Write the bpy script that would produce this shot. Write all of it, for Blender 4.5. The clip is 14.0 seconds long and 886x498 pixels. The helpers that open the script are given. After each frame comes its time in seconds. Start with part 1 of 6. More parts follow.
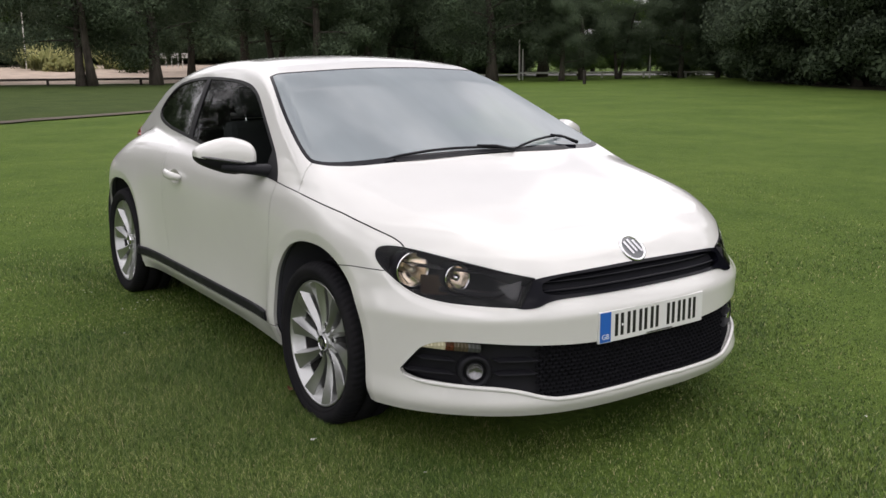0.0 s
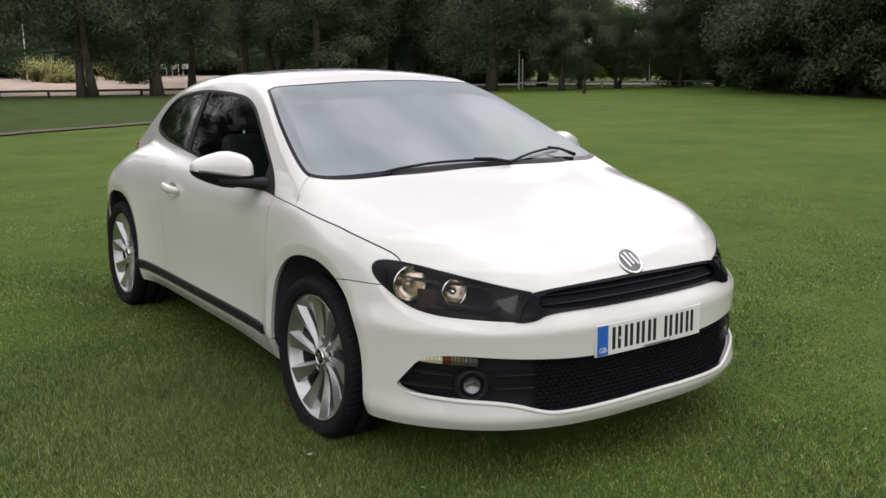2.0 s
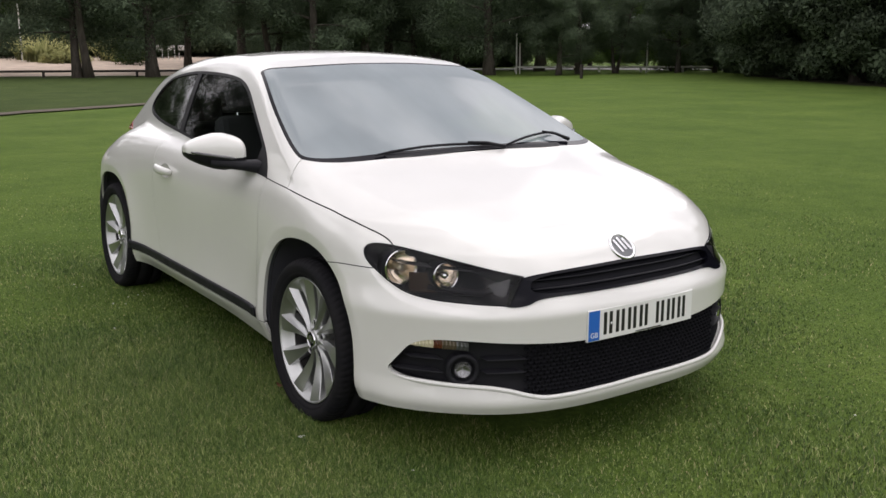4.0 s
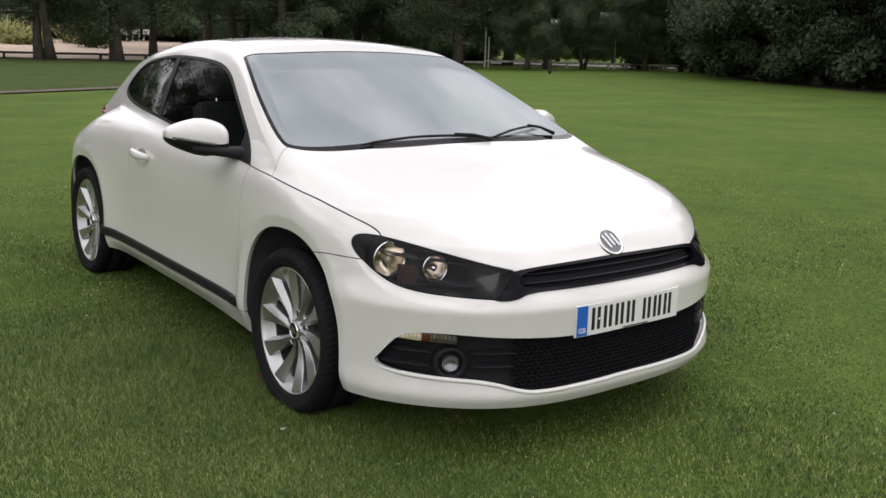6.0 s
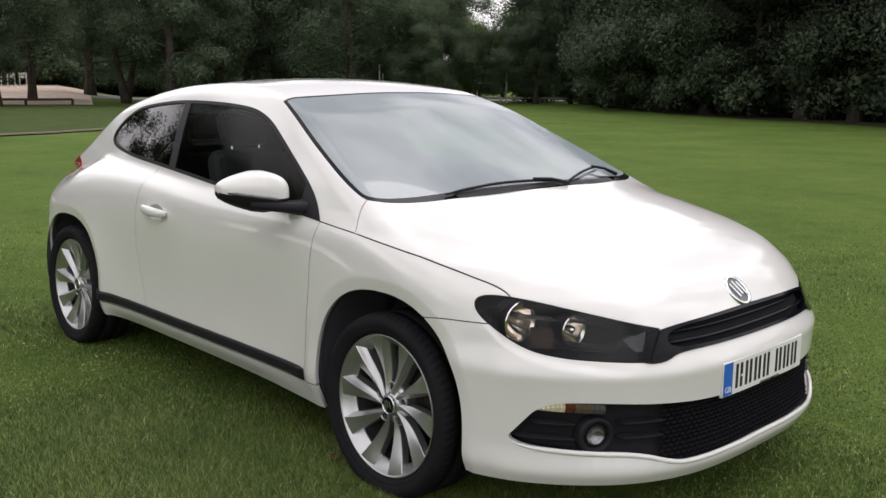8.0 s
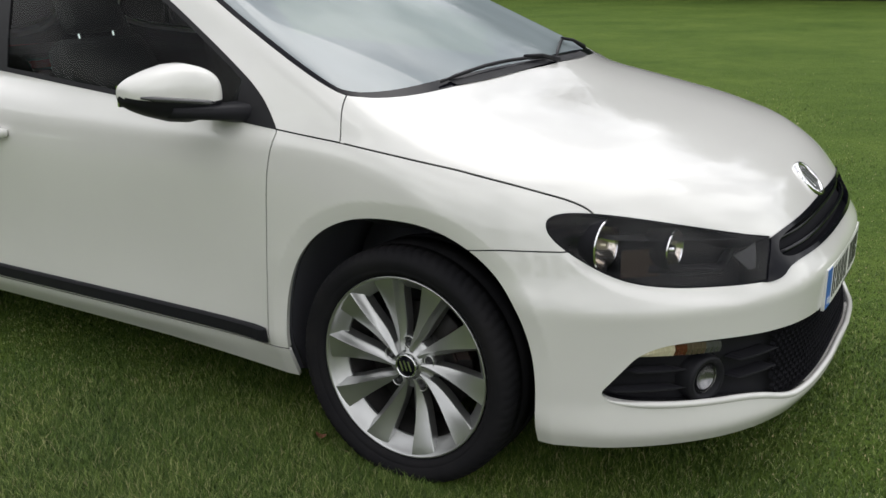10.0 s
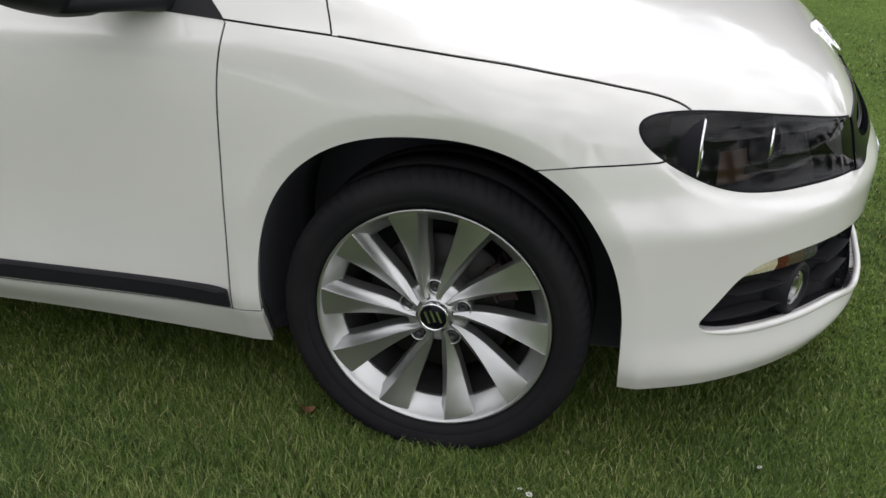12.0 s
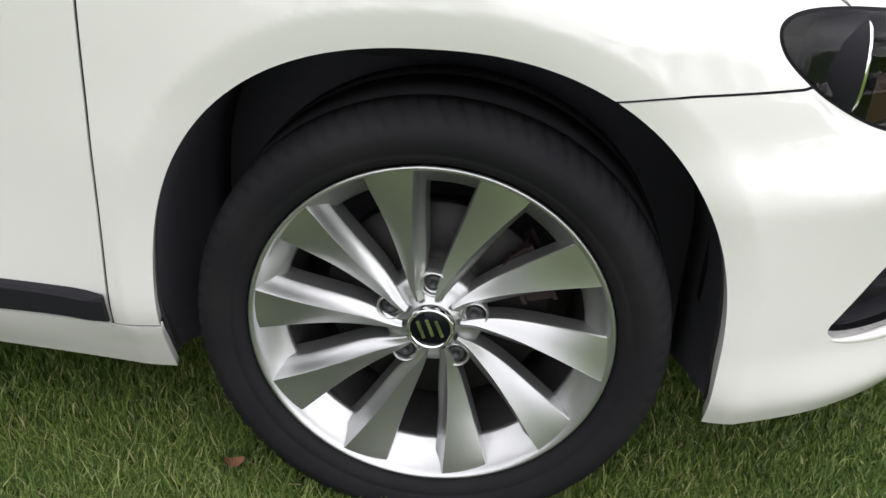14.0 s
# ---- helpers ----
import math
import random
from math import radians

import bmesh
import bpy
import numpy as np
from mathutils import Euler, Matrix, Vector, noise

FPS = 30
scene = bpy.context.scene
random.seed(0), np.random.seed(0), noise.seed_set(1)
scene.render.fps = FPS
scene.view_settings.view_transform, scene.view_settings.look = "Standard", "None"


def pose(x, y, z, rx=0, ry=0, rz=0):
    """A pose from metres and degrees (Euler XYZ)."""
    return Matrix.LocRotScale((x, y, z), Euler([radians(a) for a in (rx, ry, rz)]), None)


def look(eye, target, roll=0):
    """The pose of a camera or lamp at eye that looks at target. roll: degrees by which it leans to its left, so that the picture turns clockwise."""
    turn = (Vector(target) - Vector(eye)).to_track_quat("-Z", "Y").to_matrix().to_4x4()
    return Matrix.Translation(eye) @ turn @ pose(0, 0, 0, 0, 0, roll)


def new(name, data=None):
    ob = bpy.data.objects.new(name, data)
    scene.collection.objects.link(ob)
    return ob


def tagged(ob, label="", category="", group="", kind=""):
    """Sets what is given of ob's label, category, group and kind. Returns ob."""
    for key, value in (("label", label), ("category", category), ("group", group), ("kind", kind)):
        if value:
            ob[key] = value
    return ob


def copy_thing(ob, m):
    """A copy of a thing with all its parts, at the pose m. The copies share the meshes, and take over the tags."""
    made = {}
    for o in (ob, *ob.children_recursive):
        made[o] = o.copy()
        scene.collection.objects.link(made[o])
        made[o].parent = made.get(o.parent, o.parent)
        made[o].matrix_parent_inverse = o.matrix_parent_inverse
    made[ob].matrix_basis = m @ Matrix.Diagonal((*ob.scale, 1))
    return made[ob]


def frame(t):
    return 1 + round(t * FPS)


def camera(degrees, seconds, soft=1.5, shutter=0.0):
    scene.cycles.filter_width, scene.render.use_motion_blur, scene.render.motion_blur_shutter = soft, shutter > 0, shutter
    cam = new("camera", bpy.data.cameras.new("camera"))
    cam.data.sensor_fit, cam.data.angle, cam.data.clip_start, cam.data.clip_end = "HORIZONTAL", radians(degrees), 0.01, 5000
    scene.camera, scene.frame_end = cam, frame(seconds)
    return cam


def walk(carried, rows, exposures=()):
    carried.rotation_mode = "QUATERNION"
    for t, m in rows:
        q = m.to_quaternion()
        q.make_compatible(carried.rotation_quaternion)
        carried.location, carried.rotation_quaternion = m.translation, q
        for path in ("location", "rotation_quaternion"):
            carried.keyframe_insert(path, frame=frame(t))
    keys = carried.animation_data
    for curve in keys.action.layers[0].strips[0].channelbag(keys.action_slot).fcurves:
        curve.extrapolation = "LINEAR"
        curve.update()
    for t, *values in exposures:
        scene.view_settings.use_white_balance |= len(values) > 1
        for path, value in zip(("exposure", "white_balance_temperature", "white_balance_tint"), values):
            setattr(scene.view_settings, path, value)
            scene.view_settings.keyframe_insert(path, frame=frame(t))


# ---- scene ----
cam = camera(51.1, 14.0)
PATH = [
    (0, (4.392, -2.398, 1.377), (2.772, -1.295, 0.976), -0.4),
    (0.5, (4.393, -2.391, 1.386), (2.774, -1.291, 0.974), -0.4),
    (1, (4.389, -2.382, 1.386), (2.776, -1.27, 0.983), -0.5),
    (1.5, (4.393, -2.382, 1.387), (2.778, -1.269, 0.997), -0.7),
    (2, (4.395, -2.383, 1.391), (2.771, -1.279, 1.01), -0.6),
    (2.5, (4.403, -2.384, 1.392), (2.782, -1.275, 1.01), -0.4),
    (3, (4.401, -2.38, 1.39), (2.787, -1.266, 0.996), -0.3),
    (5.5, (4.369, -2.359, 1.386), (2.76, -1.256, 0.948), 0.6),
    (6, (4.321, -2.42, 1.379), (2.756, -1.251, 0.95), 1.5),
    (6.5, (4.179, -2.614, 1.393), (2.683, -1.344, 1.005), 0.7),
    (7, (4.065, -2.759, 1.416), (2.567, -1.481, 1.067), 0.0),
    (7.2, (4.011, -2.786, 1.406), (2.5, -1.52, 1.071), -0.1),
    (9.3, (2.825, -2.772, 1.37), (1.702, -1.181, 0.914), 1.2),
    (9.5, (2.769, -2.761, 1.371), (1.678, -1.159, 0.876), 0.9),
    (10, (2.515, -2.668, 1.299), (1.52, -1.038, 0.708), -1.1),
    (10.5, (2.273, -2.543, 1.316), (1.422, -0.889, 0.579), -2.2),
    (11, (2.072, -2.512, 1.306), (1.36, -0.824, 0.508), -2.45),
    (11.5, (1.826, -2.55, 1.31), (1.293, -0.818, 0.463), -1.55),
    (12, (1.693, -2.418, 1.288), (1.269, -0.683, 0.377), -0.6),
    (12.5, (1.542, -2.096, 1.179), (1.218, -0.357, 0.245), -0.42),
    (13, (1.454, -1.912, 1.112), (1.262, -0.198, 0.1), 1.0),
    (13.5, (1.405, -1.878, 1.03), (1.297, -0.176, -0.015), 3.27),
    (14, (1.389, -1.863, 1.033), (1.24, -0.147, 0.015), 2.43),
]
EXPOSURES = [(0.0, 0.21, 6650, 14), (3.0, 0.21, 6650, 14), (7.0, 0.29, 6650, 14), (9.5, 0.19, 6600, 11), (10.0, 0.18, 6550, 8), (11.0, 0.22, 6500, 9), (12.0, 0.36, 6500, 11), (12.5, 0.43, 6500, 10), (13.0, 0.48, 6450, 8), (13.5, 0.65, 6500, 11), (14.0, 1.12, 6500, 12)]
walk(cam, [(t, look(eye, target, roll)) for t, eye, target, roll in PATH], EXPOSURES)

# ---------------------------------------------------------------- light
SUN_EL, SUN_AZ = 64.0, 88.0
world = bpy.data.worlds.new("overcast")
scene.world = world
world.use_nodes = True
wn, wl = world.node_tree.nodes, world.node_tree.links
wn.clear()
sky = wn.new("ShaderNodeTexSky")
sky.sky_type, sky.sun_disc = "NISHITA", False
sky.sun_elevation, sky.sun_rotation = radians(SUN_EL), radians(90 - SUN_AZ)
sky_gain = wn.new("ShaderNodeVectorMath")
sky_gain.operation = "SCALE"
sky_gain.inputs["Scale"].default_value = 0.08
wl.new(sky.outputs[0], sky_gain.inputs[0])
wco = wn.new("ShaderNodeTexCoord")
wmap = wn.new("ShaderNodeMapping")
wmap.inputs["Scale"].default_value = (1.5, 0.7, 1.2)
cloud = wn.new("ShaderNodeTexNoise")
cloud.inputs["Scale"].default_value, cloud.inputs["Detail"].default_value, cloud.inputs["Roughness"].default_value = 3.6, 5.0, 0.55
wmap.inputs["Location"].default_value = (0.35, 0.9, 0.2)
wl.new(wco.outputs["Generated"], wmap.inputs[0])
wl.new(wmap.outputs[0], cloud.inputs["Vector"])
shade = wn.new("ShaderNodeValToRGB")
shade.color_ramp.elements[0].position, shade.color_ramp.elements[0].color = 0.42, (0.70, 0.70, 0.74, 1)
shade.color_ramp.elements[1].position, shade.color_ramp.elements[1].color = 0.60, (1.86, 1.84, 1.87, 1)
wl.new(cloud.outputs["Fac"], shade.inputs[0])
# overcast: a little brighter towards the zenith
wsep = wn.new("ShaderNodeSeparateXYZ")
wl.new(wco.outputs["Generated"], wsep.inputs[0])
wup = wn.new("ShaderNodeMapRange")
wup.inputs["From Min"].default_value, wup.inputs["From Max"].default_value = 0.0, 1.0
wup.inputs["To Min"].default_value, wup.inputs["To Max"].default_value = 0.98, 1.05
wl.new(wsep.outputs["Z"], wup.inputs["Value"])
wgrad = wn.new("ShaderNodeVectorMath")
wgrad.operation = "SCALE"
wl.new(shade.outputs[0], wgrad.inputs[0])
wl.new(wup.outputs[0], wgrad.inputs["Scale"])
wmix = wn.new("ShaderNodeMix")
wmix.data_type = "RGBA"
wmix.inputs[0].default_value = 0.85
wl.new(sky_gain.outputs[0], wmix.inputs[6])
wl.new(wgrad.outputs[0], wmix.inputs[7])
wbg = wn.new("ShaderNodeBackground")
wbg.inputs[1].default_value = 1.0
wout = wn.new("ShaderNodeOutputWorld")
wl.new(wmix.outputs[2], wbg.inputs[0])
wl.new(wbg.outputs[0], wout.inputs[0])

sun_data = bpy.data.lights.new("sun", "SUN")
sun_data.energy, sun_data.angle, sun_data.color = 0.55, radians(46), (1.0, 0.965, 0.95)
sun = new("sun", sun_data)
sun.matrix_world = look((math.cos(radians(SUN_AZ)) * 60, math.sin(radians(SUN_AZ)) * 60, 60 * math.tan(radians(SUN_EL))), (0, 0, 0))


# ---------------------------------------------------------------- materials
def material(name, color=(0.5, 0.5, 0.5), rough=0.5, metal=0.0, coat=0.0, spec=0.5):
    m = bpy.data.materials.new(name)
    m.use_nodes = True
    b = m.node_tree.nodes["Principled BSDF"]
    b.inputs["Base Color"].default_value = (*color, 1)
    b.inputs["Roughness"].default_value, b.inputs["Metallic"].default_value = rough, metal
    b.inputs["Coat Weight"].default_value, b.inputs["Coat Roughness"].default_value = coat, 0.03
    b.inputs["Specular IOR Level"].default_value = spec
    return m


def noise_node(m, scale, detail=4.0, rough=0.55, stretch=(1, 1, 1), kind="Object"):
    n, l = m.node_tree.nodes, m.node_tree.links
    co, mp, tx = n.new("ShaderNodeTexCoord"), n.new("ShaderNodeMapping"), n.new("ShaderNodeTexNoise")
    mp.inputs["Scale"].default_value = stretch
    tx.inputs["Scale"].default_value, tx.inputs["Detail"].default_value, tx.inputs["Roughness"].default_value = scale, detail, rough
    l.new(co.outputs[kind], mp.inputs[0])
    l.new(mp.outputs[0], tx.inputs["Vector"])
    return tx.outputs["Fac"]


def ramp(m, fac, stops):
    r = m.node_tree.nodes.new("ShaderNodeValToRGB")
    while len(r.color_ramp.elements) < len(stops):
        r.color_ramp.elements.new(0.5)
    for e, (p, c) in zip(r.color_ramp.elements, stops):
        e.position, e.color = p, (*c, 1) if len(c) == 3 else c
    m.node_tree.links.new(fac, r.inputs[0])
    return r.outputs[0]


def mix(m, fac, a, b, how="MIX"):
    x = m.node_tree.nodes.new("ShaderNodeMix")
    x.data_type, x.blend_type = "RGBA", how
    for sock, v in ((x.inputs[0], fac), (x.inputs[6], a), (x.inputs[7], b)):
        if isinstance(v, bpy.types.NodeSocket):
            m.node_tree.links.new(v, sock)
        else:
            sock.default_value = v if isinstance(v, float) else (*v, 1)
    return x.outputs[2]


def feed(m, socket, value):
    m.node_tree.links.new(value, m.node_tree.nodes["Principled BSDF"].inputs[socket])


def bump(m, height, strength=0.3, distance=0.01):
    b = m.node_tree.nodes.new("ShaderNodeBump")
    b.inputs["Strength"].default_value, b.inputs["Distance"].default_value = strength, distance
    m.node_tree.links.new(height, b.inputs["Height"])
    feed(m, "Normal", b.outputs[0])


def random_per(m, kind):
    n = m.node_tree.nodes
    if kind == "island":
        return n.new("ShaderNodeNewGeometry").outputs["Random Per Island"]
    return n.new("ShaderNodeObjectInfo").outputs["Random"]


# paint: white with a faint film of dust and very slight orange peel
PAINT = material("white_paint", (0.76, 0.755, 0.735), 0.38, 0.0, 1.0)
feed(PAINT, "Base Color", ramp(PAINT, noise_node(PAINT, 2.2, 5), ((0.3, (0.690, 0.683, 0.655)), (0.7, (0.720, 0.713, 0.685)))))
feed(PAINT, "Coat Roughness", ramp(PAINT, noise_node(PAINT, 5.0, 6), ((0.35, (0.035,) * 3), (0.75, (0.065,) * 3))))
PAINT.node_tree.nodes["Principled BSDF"].inputs["Coat IOR"].default_value = 1.64
PLASTIC = material("black_plastic", (0.016, 0.016, 0.019), 0.5, spec=0.14)
bump(PLASTIC, noise_node(PLASTIC, 900, 2), 0.12, 0.0006)
feed(PLASTIC, "Roughness", ramp(PLASTIC, noise_node(PLASTIC, 9, 5), ((0.3, (0.38,) * 3), (0.7, (0.55,) * 3))))
GLOSS = material("gloss_black", (0.005, 0.005, 0.008), 0.10, 0.0, 0.0, spec=0.14)
RUBBER = material("rubber_seal", (0.011, 0.011, 0.013), 0.55, spec=0.25)
DARK = material("cavity_black", (0.014, 0.014, 0.017), 0.8, spec=0.1)
TYRE = material("tyre_rubber", (0.010, 0.010, 0.011), 0.78, spec=0.10)
feed(TYRE, "Base Color", ramp(TYRE, noise_node(TYRE, 7, 6), ((0.35, (0.011, 0.011, 0.013)), (0.75, (0.019, 0.018, 0.019)))))
bump(TYRE, noise_node(TYRE, 260, 3), 0.15, 0.001)
ALLOY = material("silver_alloy", (0.50, 0.505, 0.50), 0.33, 0.9, 0.05)
feed(ALLOY, "Roughness", ramp(ALLOY, noise_node(ALLOY, 3, 3), ((0.3, (0.31,) * 3), (0.75, (0.37,) * 3))))
# barrel's dark colour holds the shade behind the spokes
BARREL = material("shaded_barrel", (0.10, 0.098, 0.095), 0.6, 0.4)
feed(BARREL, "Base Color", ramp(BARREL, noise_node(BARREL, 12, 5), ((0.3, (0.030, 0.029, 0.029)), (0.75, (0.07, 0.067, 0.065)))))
CHROME = material("chrome", (0.82, 0.82, 0.83), 0.06, 1.0)
BOLT_STEEL = material("bolt_steel", (0.035, 0.035, 0.038), 0.5, 0.2)
# disc and caliper nearly black: shade of the wheel's gaps in their colour
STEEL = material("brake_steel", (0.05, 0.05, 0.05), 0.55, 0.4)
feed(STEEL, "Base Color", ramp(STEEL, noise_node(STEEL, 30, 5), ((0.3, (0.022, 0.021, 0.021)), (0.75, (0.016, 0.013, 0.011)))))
CALIPER = material("brake_caliper", (0.022, 0.010, 0.010), 0.7, 0.1)
AMBER = material("amber_lens", (0.20, 0.06, 0.03), 0.15)
GOLD_RIB = material("ribbed_bright_lens", (0.86, 0.76, 0.58), 0.18, 0.45, 0.3)
MARKER = material("marker_lens", (0.030, 0.030, 0.033), 0.45)
FOG_BOWL = material("fog_bowl", (0.42, 0.42, 0.43), 0.22, 0.9)
AMBER_CELL = material("amber_cell", (0.034, 0.017, 0.010), 0.35, 0.2)
BROWN_LENS = material("brown_lens", (0.12, 0.09, 0.065), 0.2, 0.4, 0.5)
GREY_LENS = material("grey_lens", (0.075, 0.075, 0.08), 0.25, 0.3, 0.6)
ARCH = material("arch_liner", (0.075, 0.075, 0.090), 0.8)
AMBER.node_tree.nodes["Principled BSDF"].inputs["Transmission Weight"].default_value = 0.6
BOWL = material("reflector_bowl", (0.82, 0.75, 0.66), 0.16, 1.0)
RED = material("red_lens", (0.30, 0.012, 0.015), 0.12, 0.0, 0.5)
PLATE = material("number_plate", (0.76, 0.76, 0.74), 0.3)
PLATE_BLUE = material("plate_blue", (0.02, 0.13, 0.50), 0.3)
PLATE_INK = material("plate_ink", (0.012, 0.012, 0.012), 0.4)
WHITE_INK = material("white_ink", (0.75, 0.76, 0.78), 0.4)
CLOTH = material("seat_cloth", (0.022, 0.022, 0.024), 0.85)
bump(CLOTH, noise_node(CLOTH, 500, 2), 0.3, 0.001)
LINER = material("cabin_liner", (0.022, 0.022, 0.023), 0.85)


def glass(name, tint, rough=0.0, ior=1.6, film=0.0):
    """A thin pane: it lets light through, tinted, mirrors the sky as glass does, and can carry a film of dust with sky
    sheen painted in.
    """
    m = bpy.data.materials.new(name)
    m.use_nodes = True
    n, l = m.node_tree.nodes, m.node_tree.links
    n.clear()
    tr, gl, fr, mx, out = (n.new("ShaderNode" + k) for k in ("BsdfTransparent", "BsdfGlossy", "Fresnel", "MixShader", "OutputMaterial"))
    tr.inputs[0].default_value = (*tint, 1)
    gl.inputs["Roughness"].default_value = rough
    fr.inputs[0].default_value = ior
    l.new(fr.outputs[0], mx.inputs[0])
    l.new(tr.outputs[0], mx.inputs[1])
    l.new(gl.outputs[0], mx.inputs[2])
    last = mx.outputs[0]
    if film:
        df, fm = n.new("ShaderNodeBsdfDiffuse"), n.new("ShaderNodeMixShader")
        # pale bluish diffuse colour and soft streaks stand in for reflected cloud
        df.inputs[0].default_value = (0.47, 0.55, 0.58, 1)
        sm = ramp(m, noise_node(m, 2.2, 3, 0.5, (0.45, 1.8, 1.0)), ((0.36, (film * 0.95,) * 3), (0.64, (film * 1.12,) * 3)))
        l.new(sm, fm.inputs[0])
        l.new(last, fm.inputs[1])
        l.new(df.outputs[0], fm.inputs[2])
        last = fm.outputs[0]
    l.new(last, out.inputs[0])
    return m


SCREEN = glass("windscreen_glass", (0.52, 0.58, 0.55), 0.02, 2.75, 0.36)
SIDE_GLASS = glass("side_glass", (0.74, 0.80, 0.77), 0.0, 1.17)
TINT_GLASS = glass("privacy_glass", (0.06, 0.06, 0.065), 0.0, 2.1)
FOG_GLASS = glass("fog_lamp_glass", (0.75, 0.75, 0.75), 0.15, 1.10)
LENS = glass("clear_lens", (0.94, 0.94, 0.95), 0.0, 1.33)

GRASS = material("lawn_soil", (0.05, 0.09, 0.02), 0.9, spec=0.15)
g1 = ramp(GRASS, noise_node(GRASS, 0.5, 6), ((0.3, (0.074, 0.129, 0.021)), (0.5, (0.098, 0.158, 0.028)), (0.7, (0.124, 0.186, 0.036))))
g2 = ramp(GRASS, noise_node(GRASS, 30, 5, 0.7), ((0.25, (0.62, 0.62, 0.58)), (0.75, (1.3, 1.3, 1.25))))
g3 = ramp(GRASS, noise_node(GRASS, 3.2, 6, 0.7), ((0.3, (0.80, 0.84, 0.76)), (0.7, (1.18, 1.13, 1.16))))
feed(GRASS, "Base Color", mix(GRASS, 1.0, mix(GRASS, 1.0, g1, g3, "MULTIPLY"), g2, "MULTIPLY"))
bump(GRASS, noise_node(GRASS, 60, 4, 0.7), 0.8, 0.03)
BLADE = material("grass_blade", (0.06, 0.11, 0.02), 0.55, spec=0.25)
b1 = ramp(BLADE, random_per(BLADE, "island"), ((0.0, (0.040, 0.076, 0.012)), (0.50, (0.080, 0.138, 0.021)), (0.80, (0.160, 0.230, 0.048)), (0.93, (0.270, 0.330, 0.115)), (1.0, (0.400, 0.360, 0.190))))
b2 = ramp(BLADE, noise_node(BLADE, 1.6, 6, 0.65), ((0.32, (0.66, 0.76, 0.62)), (0.68, (1.28, 1.18, 1.2))))
feed(BLADE, "Base Color", mix(BLADE, 1.0, b1, b2, "MULTIPLY"))
def lean_normal(m, share, up):
    """Turns the shading normal towards the sky, as a thick turf shades."""
    n, l = m.node_tree.nodes, m.node_tree.links
    g, sc, ad, no = n.new("ShaderNodeNewGeometry"), n.new("ShaderNodeVectorMath"), n.new("ShaderNodeVectorMath"), n.new("ShaderNodeVectorMath")
    sc.operation, ad.operation, no.operation = "SCALE", "ADD", "NORMALIZE"
    sc.inputs["Scale"].default_value = share
    ad.inputs[1].default_value = (0, 0, up)
    l.new(g.outputs["Normal"], sc.inputs[0])
    l.new(sc.outputs[0], ad.inputs[0])
    l.new(ad.outputs[0], no.inputs[0])
    feed(m, "Normal", no.outputs[0])


lean_normal(BLADE, 0.55, 0.7)
BARK = material("bark", (0.05, 0.04, 0.03), 0.9)
feed(BARK, "Base Color", ramp(BARK, noise_node(BARK, 6, 6, 0.6, (1, 1, 0.25)), ((0.3, (0.035, 0.028, 0.022)), (0.7, (0.10, 0.085, 0.068)))))
bump(BARK, noise_node(BARK, 14, 5, 0.6, (1, 1, 0.2)), 0.7, 0.04)


def leaf_material(name, dark, light):
    m = material(name, light, 0.6, spec=0.12)
    c = ramp(m, random_per(m, "island"), ((0.0, dark), (1.0, light)))
    feed(m, "Base Color", c)
    n, l = m.node_tree.nodes, m.node_tree.links
    at, tr = n.new("ShaderNodeAttribute"), n.new("ShaderNodeVectorTransform")
    at.attribute_name, tr.vector_type, tr.convert_from, tr.convert_to = "clump", "NORMAL", "OBJECT", "WORLD"
    l.new(at.outputs["Vector"], tr.inputs[0])
    feed(m, "Normal", tr.outputs[0])
    thin, both = n.new("ShaderNodeBsdfTranslucent"), n.new("ShaderNodeMixShader")
    both.inputs[0].default_value = 0.42
    l.new(c, thin.inputs["Color"])
    l.new(n["Principled BSDF"].outputs[0], both.inputs[1])
    l.new(thin.outputs[0], both.inputs[2])
    l.new(both.outputs[0], n["Material Output"].inputs[0])
    return m


LEAF_DARK = leaf_material("leaf_dark", (0.108, 0.150, 0.096), (0.186, 0.250, 0.142))
LEAF_BELT = leaf_material("leaf_belt", (0.082, 0.113, 0.074), (0.150, 0.197, 0.116))
LEAF_MID = leaf_material("leaf_mid", (0.083, 0.143, 0.039), (0.195, 0.300, 0.090))
LEAF_PALE = leaf_material("leaf_pale", (0.06, 0.10, 0.03), (0.14, 0.19, 0.07))
LEAF_STRAW = leaf_material("leaf_straw", (0.31, 0.33, 0.125), (0.64, 0.62, 0.28))
SAND = material("pale_gravel", (0.34, 0.27, 0.21), 0.9)
feed(SAND, "Base Color", ramp(SAND, noise_node(SAND, 1.2, 8, 0.65), ((0.3, (0.405, 0.315, 0.255)), (0.7, (0.630, 0.510, 0.405)))))
EARTH = material("bare_earth", (0.09, 0.07, 0.05), 0.95)
feed(EARTH, "Base Color", ramp(EARTH, noise_node(EARTH, 3, 7, 0.65), ((0.3, (0.06, 0.055, 0.035)), (0.7, (0.15, 0.12, 0.085)))))
ROAD = material("worn_asphalt", (0.22, 0.21, 0.20), 0.9)
feed(ROAD, "Base Color", ramp(ROAD, noise_node(ROAD, 2.5, 7, 0.65), ((0.3, (0.17, 0.165, 0.155)), (0.7, (0.29, 0.28, 0.265)))))
RAIL = material("weathered_rail", (0.28, 0.27, 0.24), 0.85)
feed(RAIL, "Base Color", ramp(RAIL, noise_node(RAIL, 8, 5, 0.6, (0.3, 1, 1)), ((0.3, (0.50, 0.49, 0.45)), (0.7, (0.80, 0.79, 0.74)))))
DARK_WOOD = material("dark_timber", (0.05, 0.04, 0.03), 0.9)
